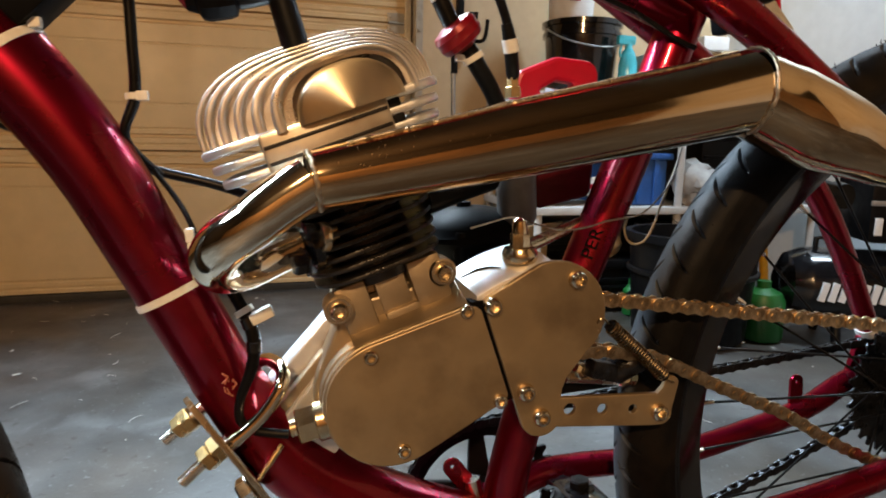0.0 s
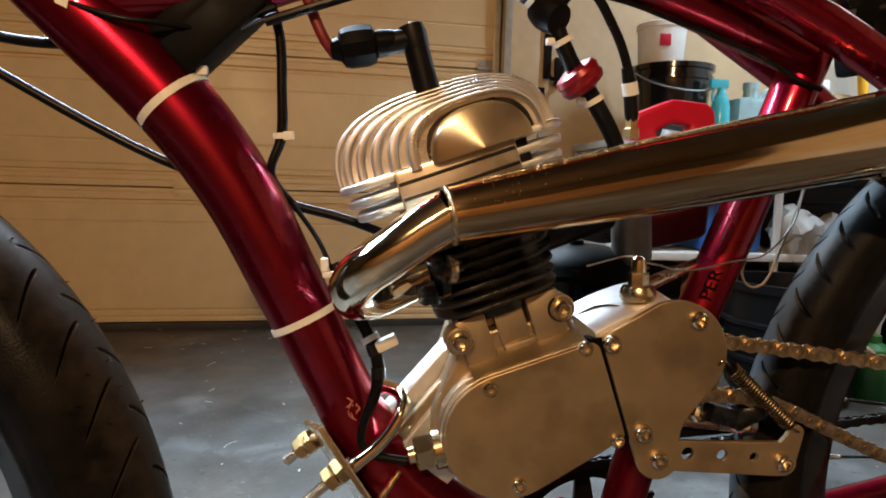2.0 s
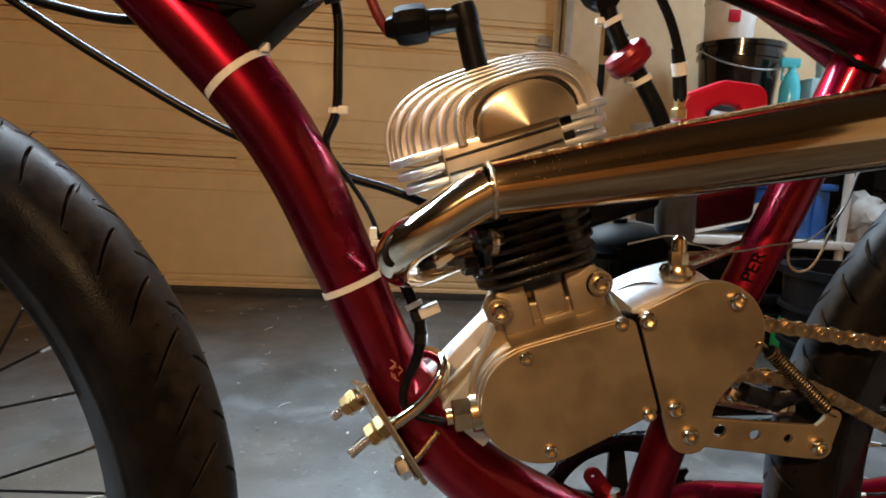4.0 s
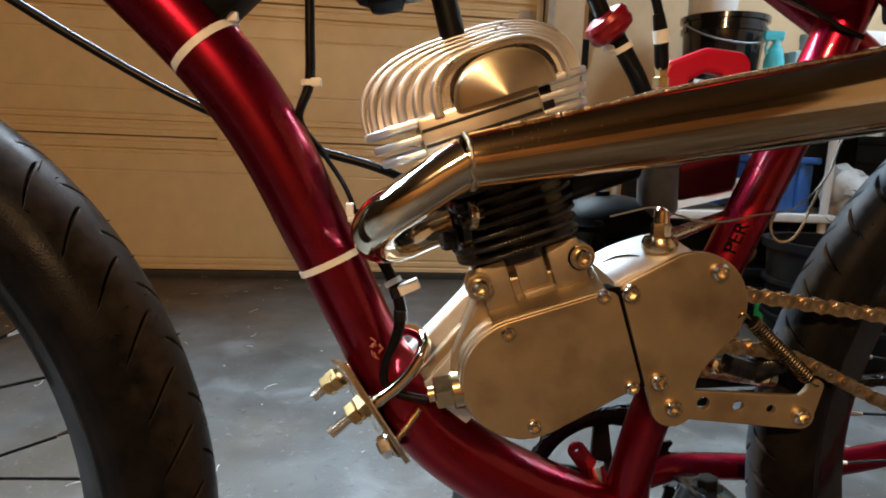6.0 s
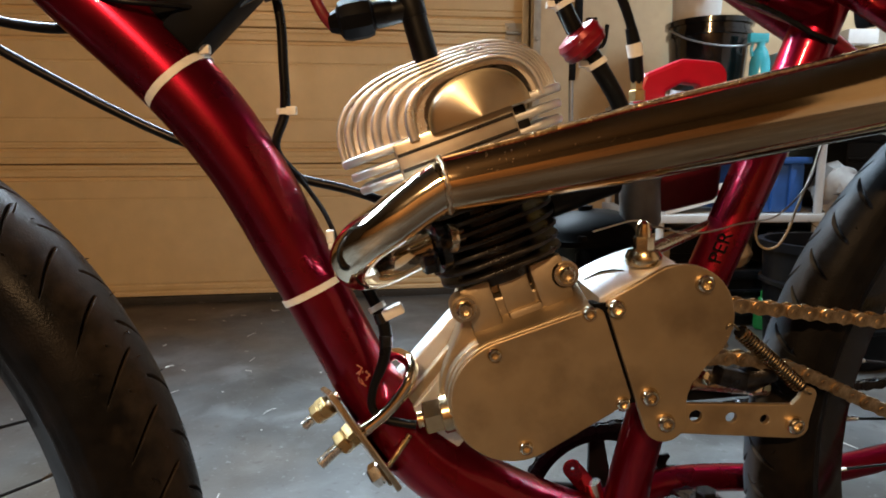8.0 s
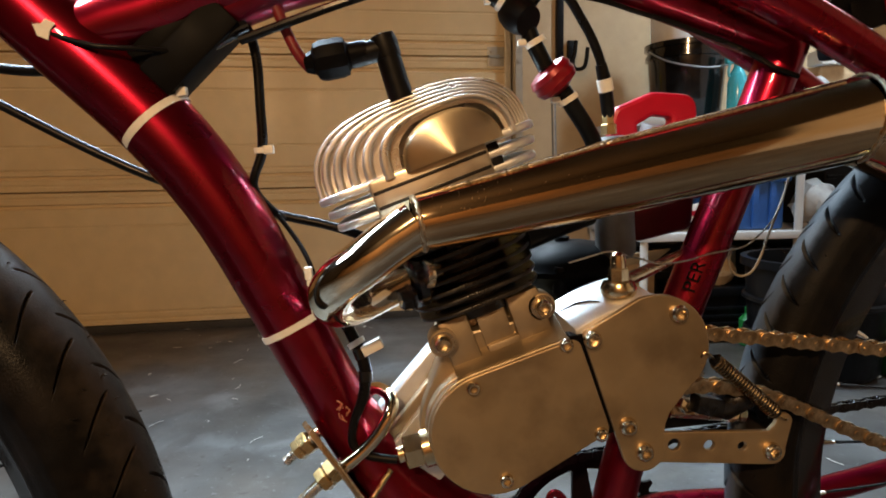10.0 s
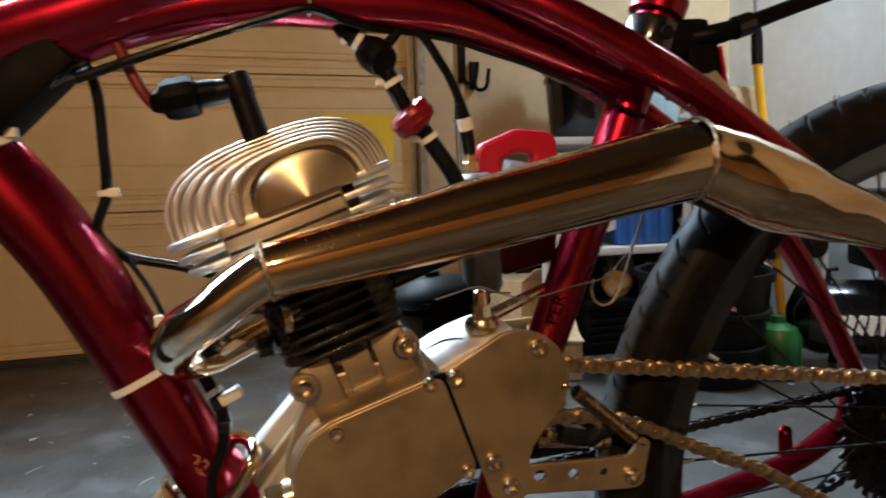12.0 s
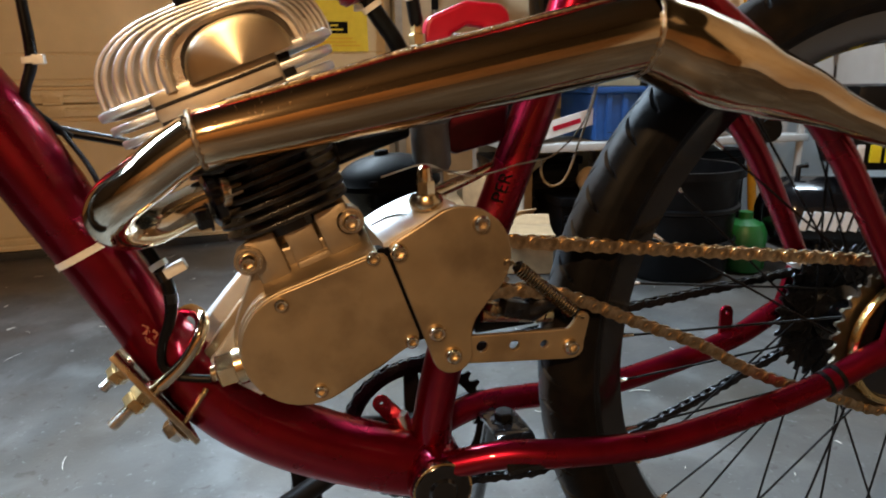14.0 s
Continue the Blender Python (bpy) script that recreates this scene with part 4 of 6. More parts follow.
def build_motor():
    case = plate("motor", [around([(-0.0850, 0.434, 0.0445), (-0.016, 0.431, 0.012), (0.036, 0.480, 0.030), (-0.028, 0.487, 0.006)])], 0.090, CAST, bike, "bare cast aluminium two-stroke motor", bevel=0.001, m=Matrix.Translation((0, -0.036, 0)))
    # magneto housing step and cover
    step = around([(-0.0845, 0.434, 0.0438), (-0.0095, 0.430, 0.0050), (-0.0268, 0.4895, 0.0055)])
    plate("magneto_housing", [step], 0.0075, CAST, case, bevel=0.0008, m=Matrix.Translation((0, -0.0435, 0)))
    cover = around([(-0.0838, 0.4345, 0.0430), (-0.0085, 0.4303, 0.0050), (-0.0258, 0.4888, 0.0058)])
    plate("magneto_cover", [cover], 0.0042, COVER, case, "flat stained aluminium magneto cover", bevel=0.0009, m=Matrix.Translation((0, -0.0482, 0)))
    plate("case_joint", [[(-0.0260, 0.4975), (-0.0134, 0.4975), (0.0060, 0.4270), (-0.0060, 0.4250)]], 0.012, LETTER, case, "dark oily joint between the covers", m=Matrix.Translation((0, -0.0462, 0)))
    small = socket_screw_mesh(0.0051, 0.0040)
    big = socket_screw_mesh(0.0066, 0.0056)
    for k, (x, z) in enumerate(((-0.096, 0.469), (-0.0302, 0.4925), (-0.0085, 0.4262), (-0.0775, 0.4005))):
        finish_at("cover_screw", small if k == 0 else small, STEEL, case, aim((x, -0.0478, z), (0, -1, 0), 20 * k))
    # sprocket cover
    outer = arc(-0.0125, 0.4965, 0.0045, 195, 108, 5) + arc(0.0335, 0.4835, 0.0370, 107, -52, 26) + [(0.0490, 0.4465), (0.0405, 0.4365), (0.0372, 0.4290), (0.0355, 0.4195)] + arc(0.0215, 0.4105, 0.0145, 10, -165, 14)
    plate("sprocket_cover", [outer, ring_outline(0.0658, 0.4690, 0.0013, 8)], 0.0050, COVER, case, "flat aluminium sprocket cover with a spring hole", bevel=0.0009, m=Matrix.Translation((0, -0.0482, 0)))
    inner = arc(-0.0115, 0.4955, 0.0045, 195, 108, 5) + arc(0.0325, 0.4825, 0.0350, 107, -20, 20) + [(0.045, 0.455), (0.020, 0.44), (0.010, 0.432)]
    plate("sprocket_housing", [inner], 0.020, CAST, case, bevel=0.001, m=Matrix.Translation((0, -0.0432, 0)))
    for k, (x, z) in enumerate(((0.0495, 0.5070), (-0.0118, 0.4945), (0.0105, 0.4300))):
        finish_at("cover_bolt", big, STEEL, case, aim((x, -0.0478, z), (0, -1, 0), 31 * k))
    finish_at("cover_bolt", big, STEEL, case, aim((0.0215, -0.0478, 0.4100), (0, -1, 0), 12))
    # top of the sprocket housing, sloping up away from its cover
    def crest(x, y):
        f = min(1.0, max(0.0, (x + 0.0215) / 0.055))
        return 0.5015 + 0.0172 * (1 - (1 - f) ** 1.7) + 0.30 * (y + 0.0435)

    bm = bmesh.new()
    xs, ys = [-0.0215 + 0.0034 * k for k in range(18)], [-0.0436, -0.0425, -0.030, -0.018, -0.008]
    top = [[bm.verts.new((x - 0.28 * (y + 0.0436), y, crest(x, y) - (0.0010 if y < -0.043 else 0))) for x in xs] for y in ys]
    low = [[bm.verts.new((v.co.x, v.co.y, 0.478)) for v in top[k]] for k in (0, -1)]
    for r1, r2 in list(zip(top, top[1:])) + [(low[0], top[0]), (top[-1], low[1])]:
        for a, b, c, d in zip(r1, r1[1:], r2[1:], r2):
            bm.faces.new((a, b, c, d))
    bm.faces.new([low[0][0]] + [r[0] for r in top] + [low[1][0]])
    bm.faces.new([low[0][-1]] + [r[-1] for r in top] + [low[1][-1]])
    bmesh.ops.recalc_face_normals(bm, faces=bm.faces)
    # The cool light from above is put into this face's colour.
    part("housing_top", bm, COOLBARE, case, "smooth top face of the sprocket housing, tinted as lit from above")
    wire = bmesh.new()
    add_tube(wire, [(x, y, crest(x + 0.28 * (y + 0.0436), y) + 0.0002) for x, y in ((-0.026, -0.020), (-0.014, -0.022), (-0.006, -0.026), (0.000, -0.031))], [0.0004, 0.0010, 0.0008, 0.0003], 6)
    part("scribed_mark", wire, BLACK, case, "dark scratch")
    # clutch adjuster stud
    bm = bmesh.new()
    mm = aim((0.0145, -0.030, 0.5195), (0.02, 0, 1)) @ Matrix.Scale(1.08, 4)
    spin(bm, [(0.0, 0), (0.0105, 0), (0.0115, 0.002), (0.0118, 0.006), (0.0100, 0.0095), (0.0, 0.0095)], mm, 20)
    part("stud_collar", bm, CHAINSTEEL, case, "domed steel collar")
    bm = spin(bmesh.new(), [(0, 0.009), (0.0066, 0.009), (0.0066, 0.017), (0.0062, 0.0185), (0, 0.0185)], mm, 6)
    spin(bm, [(0, 0.0185), (0.0052, 0.0185), (0.0052, 0.023), (0.0044, 0.027), (0.0020, 0.029), (0, 0.029)], mm, 16)
    part("stud_nut", bm, CHAINSTEEL, case, "acorn nut on a stud", 25)
    tube("clutch_rod", [(0.018, -0.024, 0.527), (0.05, -0.008, 0.533), (0.083, 0.004, 0.541)], [0.0052, 0.0046, 0.0036], STEEL, case, "steel lever rod")
    # clutch arm with holes and spring
    arm = arc(0.0350, 0.4095, 0.0105, 95, 265, 8) + [(0.11, 0.3885)] + arc(0.1195, 0.3965, 0.0088, -95, 10, 6) + arc(0.1285, 0.4185, 0.0052, 0, 165, 8) + [(0.1215, 0.4165), (0.1165, 0.4120)]
    plate("clutch_arm", [arm, ring_outline(0.0455, 0.4102, 0.0052), ring_outline(0.0715, 0.4068, 0.0046), ring_outline(0.0960, 0.4033, 0.0040)], 0.0042, COVER, case, "drilled aluminium support arm", bevel=0.0006, m=Matrix.Translation((0, -0.0440, 0)))
    finish_at("arm_bolt", big, STEEL, case, aim((0.1175, -0.0440, 0.3978), (0, -1, 0), 50))
    bm = bmesh.new()
    a, b = Vector((0.0715, -0.0475, 0.4745)), Vector((0.1235, -0.0465, 0.4235))
    ax = (b - a).normalized()
    n1 = ax.orthogonal().normalized()
    n2 = ax.cross(n1)
    pts = []
    for k in range(24 * 10 + 1):
        t = k / 240
        w = 2 * math.pi * k / 10
        pts.append(a + (b - a) * (0.08 + 0.84 * t) + 0.0049 * (math.cos(w) * n1 + math.sin(w) * n2))
    add_tube(bm, pts, 0.00085, 6)
    add_tube(bm, glide([(0.0658, -0.0440, 0.4690), (0.0655, -0.0495, 0.4765), (0.0690, -0.0500, 0.4772), tuple(a + ax * 0.006)]), 0.0009, 6)
    add_tube(bm, glide([tuple(b - ax * 0.006), (0.1240, -0.0480, 0.4235), (0.1280, -0.0475, 0.4215), (0.1285, -0.0420, 0.4190)]), 0.0009, 6)
    part("return_spring", bm, SPRING, case, "coiled dark steel return spring")
    tube("spring_core", [a + ax * 0.004, b - ax * 0.004], 0.0040, BLACK, case, "dark core of the spring", smooth=False)
    bm = block(bmesh.new(), (-0.013, -0.006, -0.007), (0.013, 0.006, 0.007), 0.0025, Matrix.Translation((0.078, -0.030, 0.4310)) @ pose(0, 0, 0, 0, 20, 12))
    part("clutch_lever", bm, DARKCHAIN, case, "blue-black clutch lever inside the housing")
    bm = spin(bmesh.new(), [(0, -0.012), (0.0095, -0.012), (0.0105, -0.010), (0.0105, 0.010), (0.0085, 0.013), (0, 0.013)], aim((0.0985, -0.027, 0.4310), (0.75, -0.35, 0.55)), 20)
    part("lever_pivot", bm, DARKCHAIN, case, "round blue-black lever pivot")
    gear = plate("drive_sprocket", [o10, ring_outline(0, 0, 0.006)], 0.004, STEEL, case, "small drive sprocket", bevel=0.0003)
    gear.matrix_basis = Matrix.Translation((ENG[0], -0.0375, ENG[1]))
    bm = bmesh.new()
    for x, z, r, h in ((0.062, 0.428, 0.006, 0.016), (0.080, 0.4235, 0.005, 0.02), (0.098, 0.418, 0.0075, 0.014)):
        spin(bm, [(0, 0), (r, 0), (r, h), (r * 0.6, h + 0.002), (0, h + 0.002)], aim((x, -0.012, z), (0.15, -1, 0.2)), 6)
    add_tube(bm, [(0.055, -0.012, 0.424), (0.115, -0.012, 0.414)], 0.007, 10)
    part("clutch_linkage", bm, STEEL, case, "cluttered steel linkage behind the arm", 25)
    box("linkage_block", (0.05, -0.008, 0.405), (0.118, 0.012, 0.43), BLACK, case, "black block behind the linkage", 0.004)
    # sloping shoulder of the case behind the magneto cover
    bm = bmesh.new()
    ends = [[bm.verts.new(E(u, y, v)) for y, v in ((-0.0436, -0.166), (-0.0436, -0.1478), (-0.0425, -0.1466), (-0.021, -0.1330), (0.02, -0.1330), (0.02, -0.166))] for u in (-0.036, 0.0455)]
    for k in range(6):
        bm.faces.new((ends[0][k], ends[0][(k + 1) % 6], ends[1][(k + 1) % 6], ends[1][k]))
    bm.faces.new(ends[0])
    bm.faces.new(ends[1][::-1])
    bmesh.ops.recalc_face_normals(bm, faces=bm.faces)
    part("case_shoulder", bm, CAST, case, "sloping shoulder over the magneto cover")
    # neck under the cylinder: pillar, dark slot, rounded pocket and end wall
    part("crankcase_neck", block(bmesh.new(), (-0.036, -0.010, -0.160), (0.040, 0.034, -0.105), 0.002, MOTOR), CAST, case)
    ribs = bmesh.new()
    block(ribs, (-0.036, -0.030, -0.150), (-0.0140, -0.018, -0.106), 0.003, MOTOR)
    block(ribs, (0.0150, -0.030, -0.150), (0.040, -0.018, -0.106), 0.0045, MOTOR)
    block(ribs, (-0.0085, -0.0300, -0.150), (0.0165, -0.018, -0.1335), 0.003, MOTOR)
    part("neck_rib", ribs, CAST, case)
    part("neck_pocket", block(bmesh.new(), (-0.0085, -0.0262, -0.145), (0.0128, -0.018, -0.106), 0.0015, MOTOR), CAST, case, "shallow pocket in the neck")
    for u, v, y in ((-0.0365, -0.1180, -0.036), (0.0380, -0.1215, -0.030)):
        p = E(u, y, v)
        ear = spin(bmesh.new(), [(0, 0), (0.0098, 0), (0.0098, 0.018), (0, 0.018)], aim(p, (0, 1, 0)), 20)
        part("bolt_ear", ear, CAST, case)
        part("washer", spin(bmesh.new(), [(0, 0), (0.0085, 0), (0.0085, 0.0016), (0, 0.0016)], aim(p, (0, -1, 0)), 20), STEEL, case)
        screw("case_bolt", p + Vector((0, -0.0015, 0)), 0.0062, 0.0065, case)
    # front of the case: stepped halves, mount arms, drain fitting
    front_lobe = around([(-0.0850, 0.434, 0.0470), (-0.052, 0.440, 0.045), (-0.060, 0.485, 0.02), (-0.098, 0.487, 0.012)])
    plate("case_half", [front_lobe], 0.030, CAST, case, bevel=0.002, m=Matrix.Translation((0, -0.024, 0)))
    plate("case_half", [around([(-0.0860, 0.434, 0.0445), (-0.052, 0.440, 0.043), (-0.060, 0.485, 0.018), (-0.102, 0.489, 0.010)])], 0.046, CAST, case, bevel=0.002, m=Matrix.Translation((0, 0.0075, 0)))
    # This arm and its web carry the cool light in their paler colour.
    plate("mount_arm", [[(-0.106, 0.488), (-0.121, 0.482), (-0.163, 0.437), (-0.166, 0.418), (-0.150, 0.404), (-0.110, 0.405)]], 0.016, COOLBARE, case, "smooth angled front mount", bevel=0.0015, m=Matrix.Translation((0, 0.002, 0)))
    web = bmesh.new()
    near = [web.verts.new(p) for p in ((-0.113, 0.034, 0.491), (-0.166, 0.034, 0.437), (-0.163, -0.014, 0.411), (-0.114, -0.014, 0.466))]
    back = [web.verts.new((v.co.x + 0.034, v.co.y + 0.004, v.co.z - 0.034)) for v in near]
    web.faces.new(near)
    web.faces.new(back[::-1])
    for k in range(4):
        web.faces.new((near[k], back[k], back[(k + 1) % 4], near[(k + 1) % 4]))
    bmesh.ops.recalc_face_normals(web, faces=web.faces)
    bmesh.ops.bevel(web, geom=list(web.edges), offset=0.0015, segments=2, affect="EDGES")
    # Same casting as the case, coloured paler where cool light falls.
    part("mount_web", web, COOLBARE, case, "sloping web of the front mount, tinted as lit from above")
    plate("mount_arm", [[(-0.110, 0.470), (-0.126, 0.462), (-0.160, 0.424), (-0.160, 0.408), (-0.145, 0.398), (-0.110, 0.40)]], 0.010, CAST, case, "cast front mount", bevel=0.0015, m=Matrix.Translation((0, -0.011, 0)))
    bm = bmesh.new()
    mm = aim((-0.124, -0.030, 0.4240), (-1, 0, -0.16), 22)
    spin(bm, [(0, -0.01), (0.0140, -0.01), (0.0140, 0.009), (0.0125, 0.010), (0, 0.010)], mm, 24)
    spin(bm, [(0, 0.010), (0.0128, 0.010), (0.0128, 0.0215), (0.0112, 0.0225), (0, 0.0225)], mm, 6)
    spin(bm, [(0, 0.022), (0.0065, 0.022), (0.0060, 0.027), (0, 0.027)], mm, 16)
    part("drain_fitting", bm, CHAINSTEEL, case, "bronze hexagon fitting", 25)
    # cylinder: black fins with worn edges
    core = spin(bmesh.new(), [(0, -0.112), (0.030, -0.112), (0.030, -0.030), (0, -0.030)], MOTOR, 28)
    part("cylinder_core", core, FINBLACK, case)
    for k in range(9):
        v = -0.1030 + 0.0080 * k
        half, deep, r = 0.0445 + 0.0008 * k, 0.041, 0.030
        line = around([(-half + r, -deep + r, r), (half - r, -deep + r, r), (half - r, deep - r, r), (-half + r, deep - r, r)])
        fin = plate("fin", [line], 0.0028, FINBLACK, case, "black cylinder fin", bevel=0.0006)
        fin.matrix_basis = MOTOR @ Matrix.Translation((0, 0, v)) @ pose(0, 0, 0, 90, 0, 0)
        if k < 4:
            edge = plate("fin_edge", [around([(-half + r, -deep + r, r + 0.0002), (half - r, -deep + r, r + 0.0006), (half - r, deep - r, r - 0.004), (-half + r, deep - r, r - 0.004)])], 0.0012, BAREEDGE, case, "bare worn fin edge", bevel=0.0002)
            edge.matrix_basis = MOTOR @ Matrix.Translation((0, 0, v - 0.0009)) @ pose(0, 0, 0, 90, 0, 0)
    # square aluminium fins under the head, filled in the middle
    for k in range(3):
        v = -0.0040 - 0.0098 * k
        half, deep = 0.0755 - 0.0026 * k, 0.046
        line = around([(-half + 0.02, -deep + 0.02, 0.02), (half - 0.02, -deep + 0.02, 0.02), (half - 0.02, deep - 0.02, 0.02), (-half + 0.02, deep - 0.02, 0.02)])
        fin = plate("fin", [line], 0.0058, COOLBARE, case, "machined aluminium fin", bevel=0.0020, rounds=3)
        fin.matrix_basis = MOTOR @ Matrix.Translation((-0.002, 0, v + 0.002)) @ pose(0, 0, 0, 90, 0, 0)
    part("fin_core", block(bmesh.new(), (-0.0440, -0.0505, -0.034), (0.0370, 0.0505, 0.0030), 0.003, MOTOR), TURNED, case, "flat centre panel below the head")
    for v in (-0.0055, -0.0155, -0.0250):
        part("panel_groove", block(bmesh.new(), (-0.0425, -0.0512, v - 0.0012), (0.0355, -0.0490, v + 0.0012), 0.0004, MOTOR), FINBLACK, case, "thin dark groove line")
    for u in (0.0415,):
        part("stud_slot", block(bmesh.new(), (u - 0.0045, -0.0475, -0.032), (u + 0.0035, -0.040, -0.001), 0.001, MOTOR), BLACK, case, "dark stud channel")
    # head: upright arched fins, thin and well apart, stepping in towards the left side of the bicycle
    def arch(left, right, h, inset):
        a, mid = (right - left) / 2 - inset, (left + right) / 2
        return [(mid + a * math.copysign(abs(math.cos(w)) ** (2 / 2.8), math.cos(w)), (h - inset) * abs(math.sin(w)) ** (2 / 2.8)) for w in [math.pi * i / 48 for i in range(49)]]

    def between(p, q, f):
        return [(a + (c - a) * f, b + (d - b) * f) for (a, b), (c, d) in zip(p, q)]

    # each fin: outer flank, rounded ridge, inner flank and the groove floor up to the next fin
    N = 6
    size = [(-0.0805 + 0.0485 * f ** 1.25, 0.0790 - 0.0200 * f, 0.0515 - 0.0165 * f) for f in [k / (N - 1) for k in range(N)]] + [(-0.0195, 0.0530, 0.0300)]
    ridge = ((0.0, -0.0150), (0.0, -0.0016), (0.05, -0.0006), (0.14, -0.0001), (0.27, 0.0), (0.40, -0.0001), (0.48, -0.0006), (0.53, -0.0016), (0.54, -0.0060), (0.60, -0.0072), (1.04, -0.0074))
    for side in (-1, 1):
        for k in range(N):
            front = 0.0080 + 0.0090 * k
            bm = bmesh.new()
            a, b = arch(*size[k], 0.0), arch(*size[k + 1], 0.0)
            rows = [[bm.verts.new((x, side * max(0.0, front + dy), z)) for x, z in between(a, b, f)] for f, dy in ridge]
            for r1, r2 in zip(rows, rows[1:]):
                for j in range(48):
                    bm.faces.new((r1[j], r1[j + 1], r2[j + 1], r2[j]))
            bmesh.ops.recalc_face_normals(bm, faces=bm.faces)
            fin = part("head_fin", bm, HEADALU, case, "arched machined head fin", 50)
            fin.matrix_basis = MOTOR
    crown = plate("head_crown", [arch(-0.0785, 0.0770, 0.0500, 0.004)], 0.012, HEADALU, case, "flat centre rib of the head", bevel=0.001)
    crown.matrix_basis = MOTOR @ Matrix.Translation((0, -0.006, 0))
    # turned boss on the front of the head, set in the nearest fin
    bm = bmesh.new()
    grid = []
    for size, out in ((1.0, 0.004), (1.0, -0.0010), (0.985, -0.0030), (0.95, -0.0046), (0.90, -0.0053), (0.75, -0.0059), (0.5, -0.0064), (0.25, -0.0068), (0.02, -0.0070)):
        grid.append([bm.verts.new((0.0335 * size * math.copysign(abs(math.cos(w)) ** 0.9, math.cos(w)), out, -0.001 + 0.0285 * size * math.sin(w) ** 0.9)) for w in [math.pi * j / 48 for j in range(49)]])
    for r1, r2 in zip(grid, grid[1:]):
        for j in range(48):
            bm.faces.new((r1[j], r1[j + 1], r2[j + 1], r2[j]))
    bmesh.ops.recalc_face_normals(bm, faces=bm.faces)
    bm.verts.new((0, -0.0098, -0.0305))
    boss = part("head_boss", bm, BOSS, case, "smooth turned boss on the head")
    boss.matrix_basis = MOTOR @ Matrix.Translation((0.0160, -0.0495, 0.001))
    # spark plug cap
    bm = bmesh.new()
    base = Vector((-0.1245, -0.004, 0.660))
    top = Vector((-0.1355, -0.004, 0.7075))
    add_tube(bm, [base, top], [0.0092, 0.0086], 18)
    spin(bm, [(0.0, -0.010), (0.0092, -0.010), (0.0098, 0.0), (0.0085, 0.006), (0, 0.008)], aim(top, (-0.25, 0, 1)), 18)
    add_tube(bm, [top + Vector((0.004, 0, -0.002)), (-0.160, -0.004, 0.6995)], [0.0082, 0.0078], 16)
    part("plug_cap", bm, BLACK, case, "black angled spark plug cap", 40)
    bm = bmesh.new()
    mm = aim((-0.150, -0.004, 0.7025), (-0.97, 0, -0.13))
    spin(bm, [(0, -0.002), (0.0080, -0.002), (0.0086, 0.004), (0.0086, 0.010), (0.0100, 0.0115)], mm, 18)
    spin(bm, [(0.0100, 0.0115), (0.0128, 0.0125), (0.0140, 0.017), (0.0140, 0.029), (0.0125, 0.0335), (0.0085, 0.0355), (0.0060, 0.0415), (0.0046, 0.042), (0, 0.042)], mm, 10)
    part("plug_boot", bm, LETTER, case, "black faceted rubber boot", 20)
    tube("ignition_lead", [(-0.188, -0.004, 0.694), (-0.1945, -0.006, 0.703), (-0.2005, -0.006, 0.717), (-0.2085, -0.006, 0.742), (-0.213, -0.003, 0.757)], 0.0038, REDLEAD, case, "thick red ignition lead")
    # intake and carburettor
    tube("intake_pipe", [(-0.045, 0.005, 0.565), (-0.015, 0.012, 0.572), (0.010, 0.02, 0.578)], [0.013, 0.012, 0.0125], BLACK, case, "black intake pipe")
    bm = bmesh.new()
    spin(bm, [(0, -0.045), (0.013, -0.045), (0.0155, -0.040), (0.0155, -0.008), (0.0175, -0.006), (0.0175, 0.0), (0.0140, 0.003), (0.0140, 0.036), (0.0160, 0.038), (0.0160, 0.046), (0.010, 0.050), (0, 0.050)], aim((0.033, 0.024, 0.583), (0, 0, 1)), 24)
    part("carburettor", bm, DARKZINC, case, "grey zinc carburettor")
    bm = spin(bmesh.new(), [(0, 0), (0.0062, 0), (0.0062, 0.007), (0.0045, 0.008), (0.0045, 0.014), (0, 0.015)], aim((0.026, 0.008, 0.634), (0, 0, 1)), 6)
    part("cable_adjuster", bm, BRASS, case, "brass cable adjuster", 25)
    bm = bmesh.new()
    dome = [(0.041 * math.cos(e), 0.019 * math.sin(e)) for e in [math.pi / 2 * i / 8 for i in range(8)]] + [(0, 0.019)]
    spin(bm, [(0, -0.03), (0.026, -0.03), (0.037, -0.012), (0.0425, -0.006), (0.0425, -0.002)] + dome, aim((0.000, 0.045, 0.534), (0, 0, 1)), 36)
    spin(bm, [(0, 0.015), (0.006, 0.015), (0.006, 0.022), (0.0, 0.023)], aim((-0.004, 0.045, 0.534), (0, 0, 1)), 12)
    part("black_dome", bm, LETTER, case, "glossy black domed cover behind the cylinder")
    for x in (-0.0156, -0.0023):
        part("dome_knob", spin(bmesh.new(), [(0, 0), (0.006, 0), (0.006, 0.02), (0.005, 0.022), (0, 0.022)], aim((x, 0.016, 0.516), (0, -0.2, 1)), 14), BLACK, case)
    line = around([(0.056, 0.556, 0.005), (0.092, 0.562, 0.005), (0.094, 0.605, 0.008), (0.060, 0.600, 0.008)])
    filt = plate("air_filter", [line], 0.036, DARKRED, case, "dark red air filter box", bevel=0.003, m=Matrix.Translation((0, 0.030, 0)))
    top = around([(0.0485, 0.622, 0.006), (0.097, 0.627, 0.008), (0.0965, 0.6505, 0.0085), (0.074, 0.6540, 0.008), (0.0485, 0.6475, 0.006), (0.0450, 0.6385, 0.0055)])
